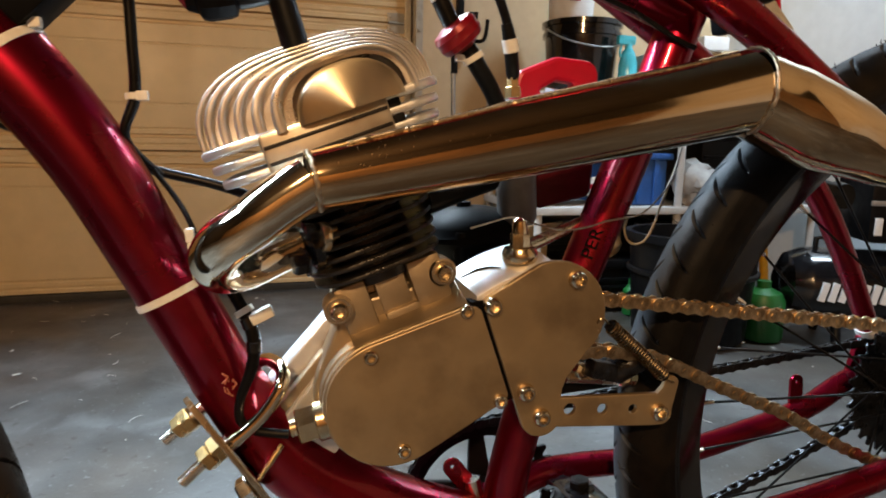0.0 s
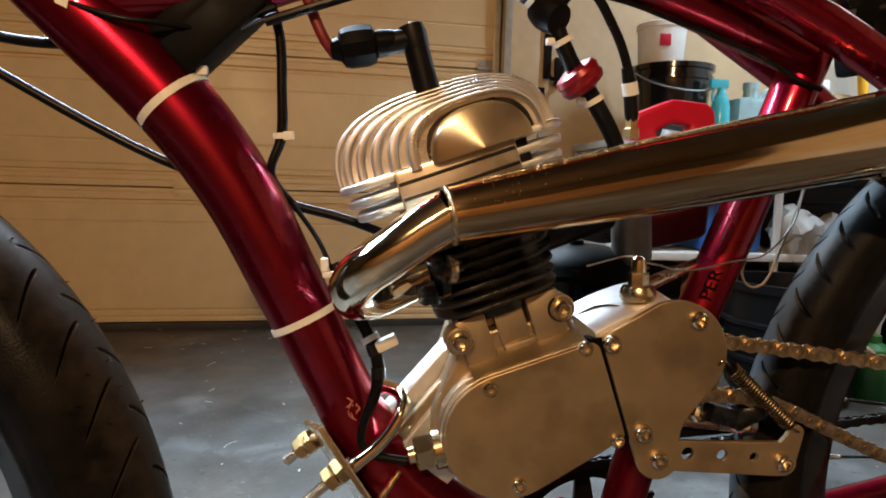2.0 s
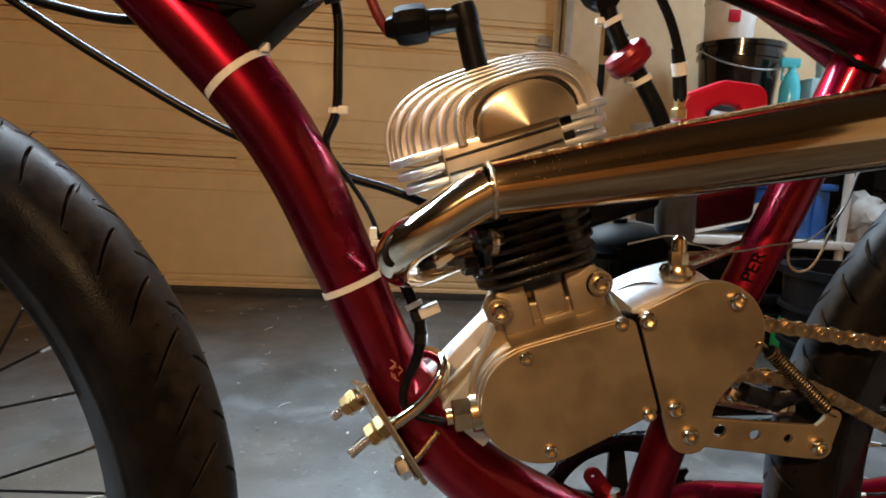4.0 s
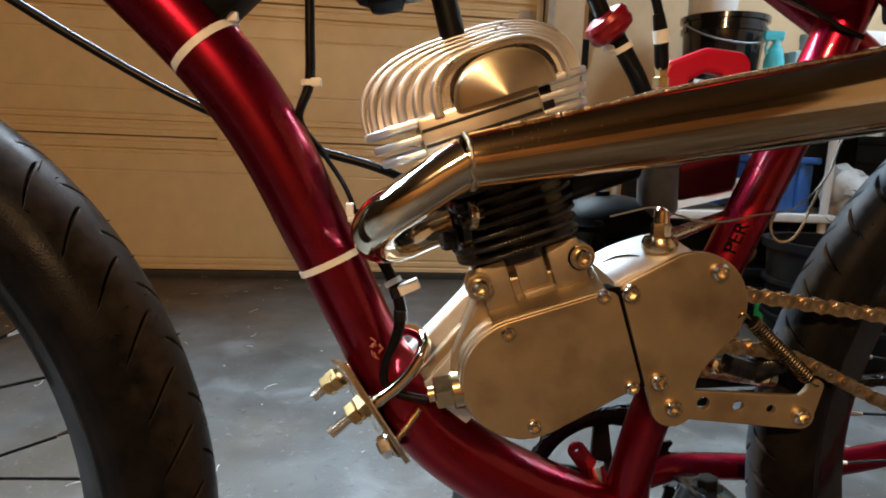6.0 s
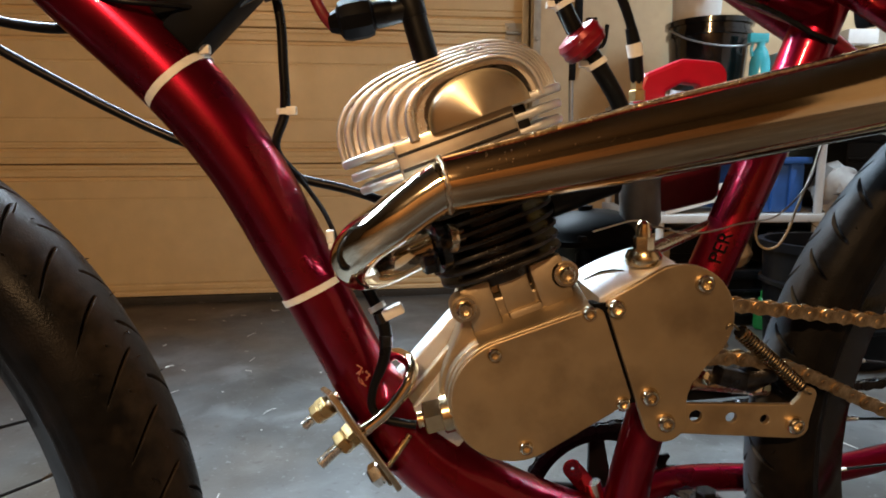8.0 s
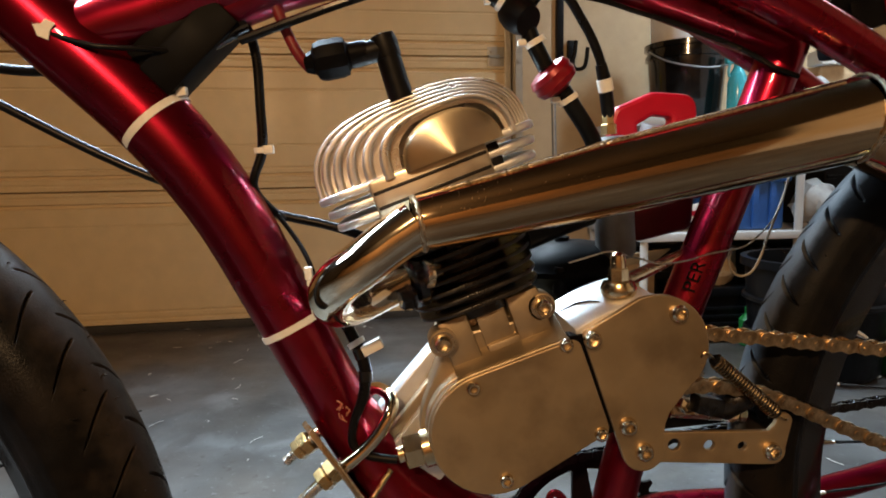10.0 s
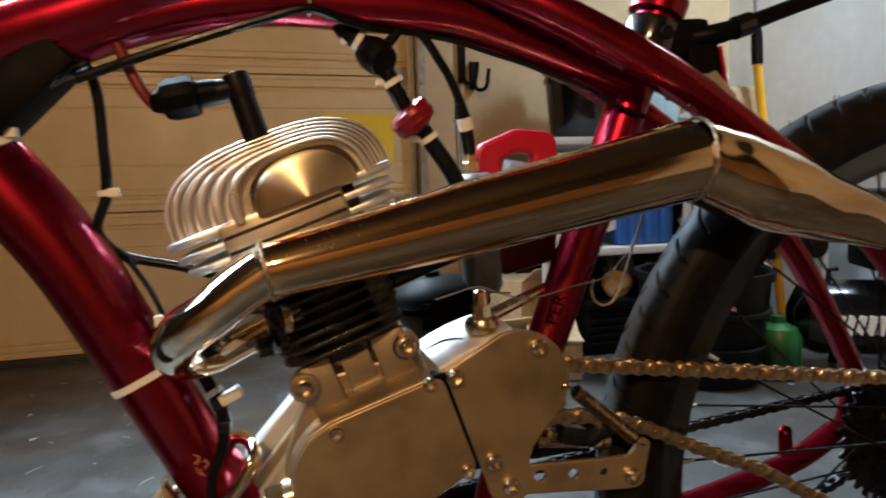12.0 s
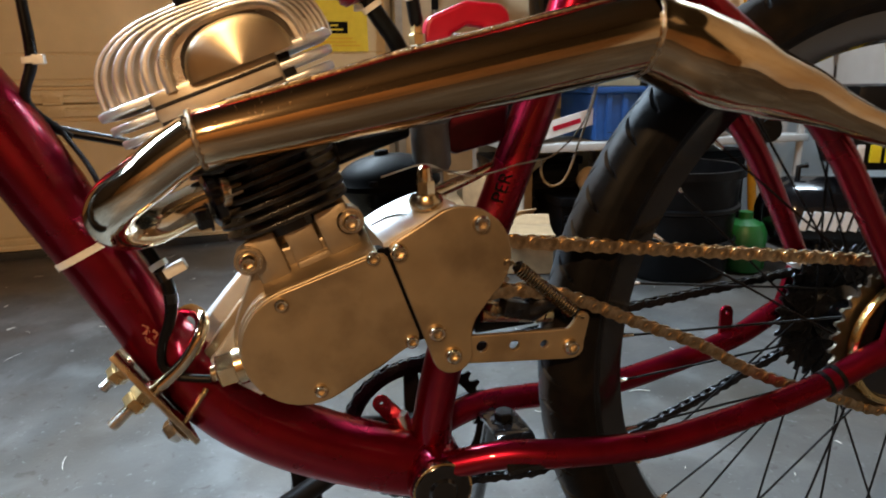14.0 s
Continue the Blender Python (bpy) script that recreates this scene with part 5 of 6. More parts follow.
    hole = around([(0.062, 0.626, 0.005), (0.083, 0.627, 0.005), (0.084, 0.6425, 0.0060), (0.073, 0.6445, 0.0060), (0.061, 0.6400, 0.005)])
    plate("filter_loop", [top, hole], 0.014, REDPLASTIC, filt, "bright red loop on the filter", bevel=0.0035, m=Matrix.Translation((0, 0.034, 0)))
    box("filter_stem", (0.066, 0.036, 0.598), (0.084, 0.050, 0.632), REDFILTER, filt, bevel=0.003)
    part("filter_neck", spin(bmesh.new(), [(0.012, 0), (0.014, 0.004), (0.014, 0.016), (0, 0.018)], aim((0.066, 0.022, 0.622), (0.3, -0.2, 1)), 18), GREY, case)
    return case


motor = build_motor()


def build_exhaust():
    pipe = [(-0.112, -0.022, 0.548), (-0.130, -0.026, 0.545), (-0.152, -0.032, 0.538), (-0.168, -0.042, 0.5340), (-0.1800, -0.058, 0.5370), (-0.1825, -0.074, 0.5460), (-0.1745, -0.086, 0.5570), (-0.158, -0.0905, 0.5680), (-0.142, -0.0905, 0.5785), (-0.126, -0.090, 0.5875)]
    head = tube("exhaust", pipe, [0.0125, 0.013, 0.0135, 0.014, 0.0143, 0.0143, 0.0143, 0.0145, 0.0148, 0.0150], CHROME, bike, "bent chrome exhaust pipe with welded muffler", n=36, steps=8)
    bm = bmesh.new()
    a, b = Vector((-0.1265, -0.090, 0.5872)), Vector((0.1620, -0.069, 0.6290))
    ax = (b - a).normalized()
    add_tube(bm, [a - ax * 0.001, a + ax * 0.003, a + ax * 0.012, a + (b - a) * 0.42, b], [0.0155, 0.0163, 0.0168, 0.0232, 0.0272], 48, False)
    part("muffler", bm, WARMCHROME, head, "straight chrome muffler tube")
    bm = bmesh.new()
    c = [b, Vector((0.188, -0.070, 0.6185)), Vector((0.217, -0.072, 0.6050)), Vector((0.260, -0.075, 0.5880)), Vector((0.305, -0.078, 0.5700)), Vector((0.374, -0.081, 0.5380)), Vector((0.425, -0.083, 0.5140)), Vector((0.436, -0.083, 0.5085))]
    add_tube(bm, glide(c, 6), [v.x for v in glide([(r, 0, 0) for r in (0.0274, 0.0298, 0.0300, 0.0245, 0.0175, 0.0096, 0.0075, 0.0072)], 6)], 48, False)
    for v in bm.verts:
        if v.co.x > 0.168:
            v.co += 0.0013 * noise.noise_vector(v.co * 32) + 0.0006 * noise.noise_vector(v.co * 75)
    part("muffler_cone", bm, WARMCHROME, head, "tapered chrome muffler tail")

    def bead(centre, along, r, count, seed):
        rnd = random.Random(seed)
        w = bmesh.new()
        q = Vector(along).to_track_quat("Z", "Y")
        pts, rad = [], []
        for k in range(count + 1):
            t = 2 * math.pi * k / count
            pts.append(Vector(centre) + q @ Vector(((r + rnd.uniform(-0.0003, 0.0003)) * math.cos(t), (r + rnd.uniform(-0.0003, 0.0003)) * math.sin(t), rnd.uniform(-0.0006, 0.0006))))
            rad.append(0.0008 + 0.0007 * (k % 2) + rnd.uniform(0, 0.0004))
        add_tube(w, pts, rad, 7, False)
        return w

    part("weld_bead", bead(a + ax * 0.001, ax, 0.0164, 46, 2), WELD, head, "lumpy weld bead", 60)
    mitre = (ax + (c[2] - b).normalized()).normalized()
    part("weld_bead", bead(b + ax * 0.0005, mitre, 0.0284, 70, 3), WELD, head, "lumpy weld bead", 60)
    w = bmesh.new()
    rnd = random.Random(5)
    pts = []
    for k in range(161):
        f = 0.07 + 0.88 * k / 160
        r = 0.0172 + (0.0232 - 0.0172) * min(1, f / 0.42) + 0.0040 * max(0, (f - 0.42) / 0.58)
        pts.append(a + (b - a) * f + Vector((0, -0.36 * r + rnd.uniform(-0.0004, 0.0004), 0.935 * r)))
    add_tube(w, pts, [0.0008 + 0.0006 * (k % 2) + rnd.uniform(0, 0.0003) for k in range(161)], 6)
    spots = bmesh.new()
    for _ in range(36):
        f, t = abs(rnd.gauss(0, 0.22)) + 0.02, rnd.uniform(0.15, 1.25)
        r = 0.0172 + (0.0232 - 0.0172) * min(1, f / 0.42) + 0.0040 * max(0, (f - 0.42) / 0.58)
        p = a + (b - a) * min(f, 0.95) + Vector((0, -math.cos(t) * r, math.sin(t) * r))
        bmesh.ops.create_icosphere(spots, subdivisions=1, radius=rnd.uniform(0.00012, 0.00030), matrix=Matrix.Translation(p))
    tagged(part("weld_spatter", spots, WELD, head, "tiny weld spatter on the chrome", 60), kind="stuff")
    part("weld_seam", w, WELD, head, "rough weld seam along the muffler", 60)
    tip = spin(bmesh.new(), [(0.0070, -0.012), (0.0085, -0.010), (0.0088, 0.004), (0.0062, 0.004), (0.0060, -0.006)], aim(c[-1], c[-1] - c[-2]), 24)
    part("tail_tip", tip, STEEL, head)
    # flange at the cylinder
    fl = plate("flange", [around([(-0.017, -0.012, 0.009), (0.017, 0.012, 0.009)])], 0.005, STEEL, head, bevel=0.0006)
    fl.matrix_basis = Matrix.Translation((-0.1275, -0.026, 0.5445)) @ pose(0, 0, 0, 0, 20, -75)
    hex_bolt("flange_nut", (-0.1325, -0.045, 0.5345), (-0.95, -0.25, -0.1), 0.0072, 0.008, GLOSS, head, washer=0.0092)
    hex_bolt("flange_nut", (-0.1325, -0.008, 0.556), (-0.95, -0.25, -0.1), 0.0065, 0.008, STEEL, head, washer=0.008)
    part("flange_ring", spin(bmesh.new(), [(0.012, 0), (0.0185, 0), (0.0185, 0.006), (0.0150, 0.008), (0.012, 0.008)], aim((-0.1260, -0.030, 0.5440), (-0.93, -0.3, -0.2)), 30), GLOSS, head, "dark flange ring")
    # strap from the tail to the axle
    strap = bmesh.new()
    line = glide([(0.4040, -0.084, 0.516), (0.407, -0.080, 0.47), (0.4135, -0.0775, 0.43), (0.4265, -0.073, 0.392), (0.445, -0.070, 0.352)])
    ring = []
    for p in line:
        ring.append([strap.verts.new(p + Vector((dx, dy, 0))) for dx, dy in ((-0.0065, 0), (0.0065, 0), (0.0065, 0.002), (-0.0065, 0.002))])
    for r1, r2 in zip(ring, ring[1:]):
        for k in range(4):
            strap.faces.new((r1[k], r1[(k + 1) % 4], r2[(k + 1) % 4], r2[k]))
    strap.faces.new(ring[0][::-1])
    strap.faces.new(ring[-1])
    part("hanger_strap", strap, CAST, head, "flat metal strap to the axle")
    return head


exhaust = build_exhaust()


def clip(name, centre, along, r, width, head_at=None, tail=None, label="white cable tie"):
    """A cable tie round a tube, with its square head."""
    m = aim(centre, along)
    bm = spin(bmesh.new(), [(r, -width / 2), (r + 0.0012, -width / 2), (r + 0.0012, width / 2), (r, width / 2), (r, -width / 2)], m, 32)
    ob = part(name, bm, TIE, bike, label)
    if head_at:
        part("tie_head", block(bmesh.new(), (-0.0035, -0.003, -0.003), (0.0035, 0.003, 0.003), 0.0008, Matrix.Translation(head_at)), TIE, ob)
    if tail:
        part("tie_tail", add_tube(bmesh.new(), tail, 0.0018, 4), TIE, ob)
    return ob


def build_cables():
    clip("cable_tie", (-0.2965, 0, 0.6650), (0.155, 0.0, -0.20), 0.0262, 0.0052, (-0.2745, -0.010, 0.6835))
    clip("cable_tie", (-0.2185, 0, 0.5140), (0.085, -0.01, -0.20), 0.0237, 0.0048)
    tube("clutch_cable", [(-0.62, 0.045, 0.83), (-0.50, 0.045, 0.745), (-0.414, 0.042, 0.686), (-0.321, 0.04, 0.630), (-0.237, 0.04, 0.596), (-0.184, 0.038, 0.579), (-0.13, 0.03, 0.555)], 0.0036, HOSE, bike, "black sheathed clutch cable")
    tube("brake_cable", [(-0.60, 0.04, 0.78), (-0.50, 0.04, 0.742), (-0.442, 0.04, 0.7225), (-0.39, 0.036, 0.7115), (-0.33, 0.032, 0.712)], 0.0038, HOSE, bike, "black sheathed brake cable")
    tube("loom", [(-0.235, 0.002, 0.722), (-0.2285, 0.0, 0.724), (-0.2245, 0.0, 0.704), (-0.2255, 0.0, 0.672), (-0.2275, 0.0, 0.641), (-0.236, 0.0, 0.615), (-0.222, 0.022, 0.590)], [0.003, 0.0034, 0.0034, 0.0034, 0.0036, 0.003, 0.003], HOSE, bike, "black wiring loom hanging from the ignition box")
    clip("cable_tie", (-0.2278, 0.0, 0.641), (0, 0, 1), 0.0042, 0.004, (-0.2225, -0.002, 0.641))
    tube("stay_wire", [(-0.229, 0.02, 0.60), (-0.21, 0.0, 0.575), (-0.2015, -0.012, 0.560), (-0.199, -0.016, 0.552)], 0.0018, HOSE, bike, "thin black wire beside the main tube")
    bm = block(bmesh.new(), (-0.2045, -0.022, 0.549), (-0.1990, -0.016, 0.558), 0.0012)
    block(bm, (-0.2035, -0.023, 0.545), (-0.1955, -0.018, 0.5490), 0.001)
    part("wire_joint", bm, TIE, bike, "white and black wire connector")
    loom = tube("generator_loom", [(-0.196, -0.012, 0.553), (-0.1855, -0.017, 0.527), (-0.1755, -0.021, 0.506), (-0.1690, -0.024, 0.485), (-0.1715, -0.026, 0.465), (-0.1800, -0.027, 0.446), (-0.1825, -0.0275, 0.431), (-0.1755, -0.029, 0.4225), (-0.163, -0.030, 0.4185), (-0.152, -0.031, 0.4165)], [0.004, 0.0042, 0.0042, 0.0045, 0.004, 0.0032, 0.003, 0.003, 0.003, 0.003], HOSE, bike, "black taped generator loom along the main tube", n=12)
    for p, d in (((-0.1712, -0.0225, 0.494), (0.006, -0.002, -0.02)), ((-0.1690, -0.0245, 0.478), (-0.001, -0.001, -0.02))):
        part("tape_band", spin(bmesh.new(), [(0.0044, -0.004), (0.0050, -0.0035), (0.0050, 0.0035), (0.0044, 0.004)], aim(p, d), 14), GLOSS, loom, "glossy tape band")
    clip("cable_tie", (-0.1735, -0.021, 0.5015), (0.010, -0.004, -0.02), 0.0052, 0.004)
    part("tie_block", block(bmesh.new(), (-0.0075, -0.004, -0.0038), (0.0075, 0.004, 0.0038), 0.001, Matrix.Translation((-0.1625, -0.024, 0.4985)) @ pose(0, 0, 0, 0, -22, 0)), TIE, bike, "white cable tie head")
    # ignition box between the tubes
    m = Matrix.Translation((-0.270, 0.0, 0.7140)) @ pose(0, 0, 0, 0, -41, 0)
    bm = block(bmesh.new(), (-0.031, -0.018, -0.018), (0.037, 0.018, 0.008), 0.0025, m)
    box_ob = part("ignition_box", bm, LETTER, bike, "black ignition box wedged between the tubes")
    # Added black block in place of the shade between box and tubes.
    part("box_shade_block", block(bmesh.new(), (-0.030, -0.0155, 0.004), (0.030, 0.0155, 0.022), 0.004, m), LETTER, box_ob)
    tube("box_lead", [(-0.345, -0.026, 0.722), (-0.32, -0.029, 0.713), (-0.295, -0.024, 0.7105), (-0.275, -0.015, 0.709)], 0.0018, BLACK, box_ob, "thin black lead")
    part("lead_boot", add_tube(bmesh.new(), [(-0.250, -0.012, 0.712), (-0.236, -0.008, 0.722), (-0.2285, -0.004, 0.725)], [0.004, 0.006, 0.005], 12), GLOSS, box_ob)
    # shift cable under the upper tube
    tube("gear_cable", [(-0.232, -0.012, 0.714), (-0.174, -0.018, 0.7295), (-0.114, -0.0195, 0.7445), (-0.083, -0.0195, 0.7505), (-0.060, -0.0155, 0.7425), (-0.035, -0.009, 0.7375), (-0.010, -0.006, 0.7345), (0.020, -0.006, 0.7275), (0.045, -0.006, 0.7185), (0.070, -0.007, 0.7095), (0.0925, -0.009, 0.6995), (0.117, -0.012, 0.6880), (0.1417, -0.018, 0.6710), (0.1577, -0.019, 0.664)],
         [0.0032] * 3 + [0.003, 0.0026, 0.0022] + [0.0019] * 8, HOSE, bike, "black gear cable under the upper tube", n=10)
    ringb = bmesh.new()
    add_tube(ringb, [Vector((-0.0835, 0, 0.7575)) + 0.0185 * Vector((0.25 * math.cos(a) * 0.2, -math.cos(a), math.sin(a) * 0.6)) for a in [2 * math.pi * k / 24 for k in range(25)]], 0.0016, 6)
    part("cable_clip", ringb, POLISH, bike, "bright wire cable clip")
    # fuel line with tap and filter
    tap = tube("fuel_line", [(-0.066, -0.002, 0.752), (-0.058, -0.002, 0.738), (-0.046, -0.002, 0.729)], 0.0068, HOSE, bike, "black fuel hose from the tank tube")
    bm = bmesh.new()
    spin(bm, [(0, -0.012), (0.0105, -0.011), (0.0125, -0.004), (0.0125, 0.004), (0.0105, 0.011), (0, 0.012)], aim((-0.0395, -0.004, 0.7210), (0.5, -0.8, -0.6)), 20)
    add_tube(bm, [(-0.030, -0.006, 0.729), (-0.022, -0.008, 0.737)], [0.004, 0.003], 10)
    part("fuel_tap", bm, BLACK, tap, "black fuel tap with a lever")
    tube("hose", [(-0.0365, -0.002, 0.722), (-0.030, -0.002, 0.703), (-0.0215, -0.0025, 0.684)], 0.0062, HOSE, tap)
    part("fuel_filter", spin(bmesh.new(), [(0, -0.0085), (0.010, -0.0085), (0.0150, -0.0068), (0.0168, -0.003), (0.0160, 0.0), (0.0168, 0.003), (0.0150, 0.0072), (0.010, 0.0090), (0.006, 0.011), (0, 0.011)], aim((-0.0172, -0.003, 0.6765), (0.62, 0.08, -0.75)), 32), REDFILTER, tap, "red round fuel filter")
    tube("hose", [(-0.0105, -0.002, 0.668), (-0.003, -0.002, 0.655), (0.008, 0.002, 0.638), (0.016, 0.006, 0.622)], 0.0063, HOSE, tap)
    for p, d in (((-0.0505, -0.002, 0.7325), (0.4, 0, -0.3)), ((-0.0285, -0.002, 0.7025), (0.3, 0, -0.6)), ((-0.0065, -0.002, 0.661), (0.4, 0, -0.7))):
        mm = aim(p, d)
        part("hose_tie", spin(bmesh.new(), [(0.0063, -0.002), (0.0076, -0.002), (0.0076, 0.002), (0.0063, 0.002)], mm, 20), TIE, tap, "white hose tie")
        part("hose_tie_tail", block(bmesh.new(), (-0.0125, -0.003, -0.0022), (-0.006, 0.003, 0.0022), 0.0006, Matrix.Translation(p)), TIE, tap)
    # throttle cable
    thr = tube("throttle_cable", [(-0.06, -0.012, 0.757), (-0.013, -0.006, 0.740), (0.008, -0.002, 0.713), (0.0195, 0.002, 0.689), (0.0245, 0.006, 0.668), (0.0262, 0.008, 0.650)], 0.0034, HOSE, bike, "black throttle cable to the carburettor")
    part("cable_boot", add_tube(bmesh.new(), [(0.0205, 0.003, 0.685), (0.0235, 0.005, 0.673), (0.0262, 0.008, 0.651), (0.0262, 0.008, 0.646)], [0.0042, 0.0052, 0.0052, 0.0040], 14), HOSE, thr)
    part("cable_sleeve", add_tube(bmesh.new(), [(0.0230, 0.0048, 0.6745), (0.0250, 0.0062, 0.6655)], 0.0058, 14), TIE, thr, "white plastic sleeve")
    # thin grey wires by the seat tube
    tube("thin_wire", [(0.0239, -0.01, 0.5454), (0.0376, -0.012, 0.5413), (0.0476, -0.018, 0.538), (0.059, -0.0205, 0.5373), (0.0732, -0.0215, 0.539), (0.0862, -0.021, 0.5417), (0.1024, -0.0185, 0.5427), (0.1189, -0.012, 0.5436), (0.1336, -0.006, 0.5499), (0.1489, 0.0, 0.5606), (0.1592, 0.005, 0.5722), (0.1677, 0.01, 0.5886), (0.1733, 0.012, 0.5989)], 0.0007, DARKZINC, bike, "thin grey wire tied across the seat tube", n=6)
    tube("tie_string", [(0.1234, 0.014, 0.5384), (0.1239, 0.02, 0.5279), (0.1276, 0.022, 0.5185), (0.1343, 0.022, 0.514), (0.1426, 0.022, 0.5158), (0.1488, 0.022, 0.5231), (0.1535, 0.022, 0.5328), (0.1581, 0.022, 0.5447), (0.1646, 0.022, 0.5597), (0.1726, 0.022, 0.5791), (0.179, 0.022, 0.600)], 0.0010, STRING, bike, "pale string looping beside the seat tube", n=8)
    tube("twisted_wire", [(-0.012, 0.0, 0.541), (0.005, -0.004, 0.5455), (0.016, -0.004, 0.5475), (0.026, -0.002, 0.546), (0.036, 0.0, 0.541), (0.048, 0.002, 0.5385)], 0.0007, TIE, bike, "white twisted wire", n=6)


build_cables()


def build_clamp():
    """The U-bolt and plate that hold the motor to the main tube."""
    d = Vector((-0.87, 0, -0.49))
    e = Vector((0.49, 0, -0.87))
    across = (Vector((0, 1, 0)) + d * 0.34).normalized()
    face = across.cross(e).normalized()
    if face.dot(d) < 0:
        face = -face
    bm = bmesh.new()
    bow = [(-0.190, -0.032, 0.4155), (-0.1732, -0.0305, 0.4270), (-0.1622, -0.0300, 0.4380), (-0.1545, -0.0275, 0.4495), (-0.1525, -0.0200, 0.4565), (-0.1575, -0.0070, 0.4590), (-0.1670, 0.0090, 0.4560), (-0.188, 0.0260, 0.4400), (-0.217, 0.030, 0.4155)]
    add_tube(bm, glide(bow, 6), 0.0049, 14)
    ub = part("motor_clamp", bm, CHROME, bike, "zinc U-bolt clamping the motor to the main tube")
    centre = Vector((-0.191, 0, 0.432)) + d * 0.0215
    bar = block(bmesh.new(), (-0.046, -0.024, -0.0022), (0.046, 0.062, 0.0022), 0.0009)
    for v in bar.verts:
        u, w, h = v.co
        if w < 0 and u > 0:
            w *= 0.4
        v.co = centre + across * u + e * w + face * h
    bmesh.ops.recalc_face_normals(bar, faces=bar.faces)
    part("clamp_plate", bar, STEEL, ub, "flat steel clamp plate")

    def thread(p, q, r):
        line = []
        n = int((q - p).length / 0.0011)
        for k in range(n):
            line += [(r, 0.0011 * k), (r * 0.8, 0.00055 + 0.0011 * k)]
        return spin(bmesh.new(), [(0, 0)] + line + [(0, 0.0011 * n)], aim(p, q - p), 12)

    for root, tip in (((-0.190, -0.030, 0.4193), (-0.2222, -0.034, 0.3940)), ((-0.217, 0.030, 0.4155), (-0.2425, 0.029, 0.3960))):
        root, tip = Vector(root), Vector(tip)
        ax = (tip - root).normalized()
        part("threaded_end", thread(root, tip, 0.0042), POLISH, ub)
        for off, r, h in ((0.0045, 0.0098, 0.0080), (0.0138, 0.0088, 0.0076)):
            if off > 0.006 and root.y > 0:
                off = 0.0118
            nut = spin(bmesh.new(), [(0, 0), (r * 0.9, 0), (r, 0.001), (r, h - 0.001), (r * 0.9, h), (0, h)], aim(root + ax * off, ax, 20 + 900 * off), 6)
            part("nut", nut, BRASS, ub, "yellow plated nut", 25)
    p, q = Vector((-0.1745, -0.034, 0.3880)), Vector((-0.1565, -0.026, 0.4080))
    part("mount_stud", thread(p, q, 0.0024), STEEL, ub)
    hex_bolt("mount_bolt", p + d * 0.004, d, 0.0088, 0.0095, POLISH, ub, washer=0.0125)


build_clamp()


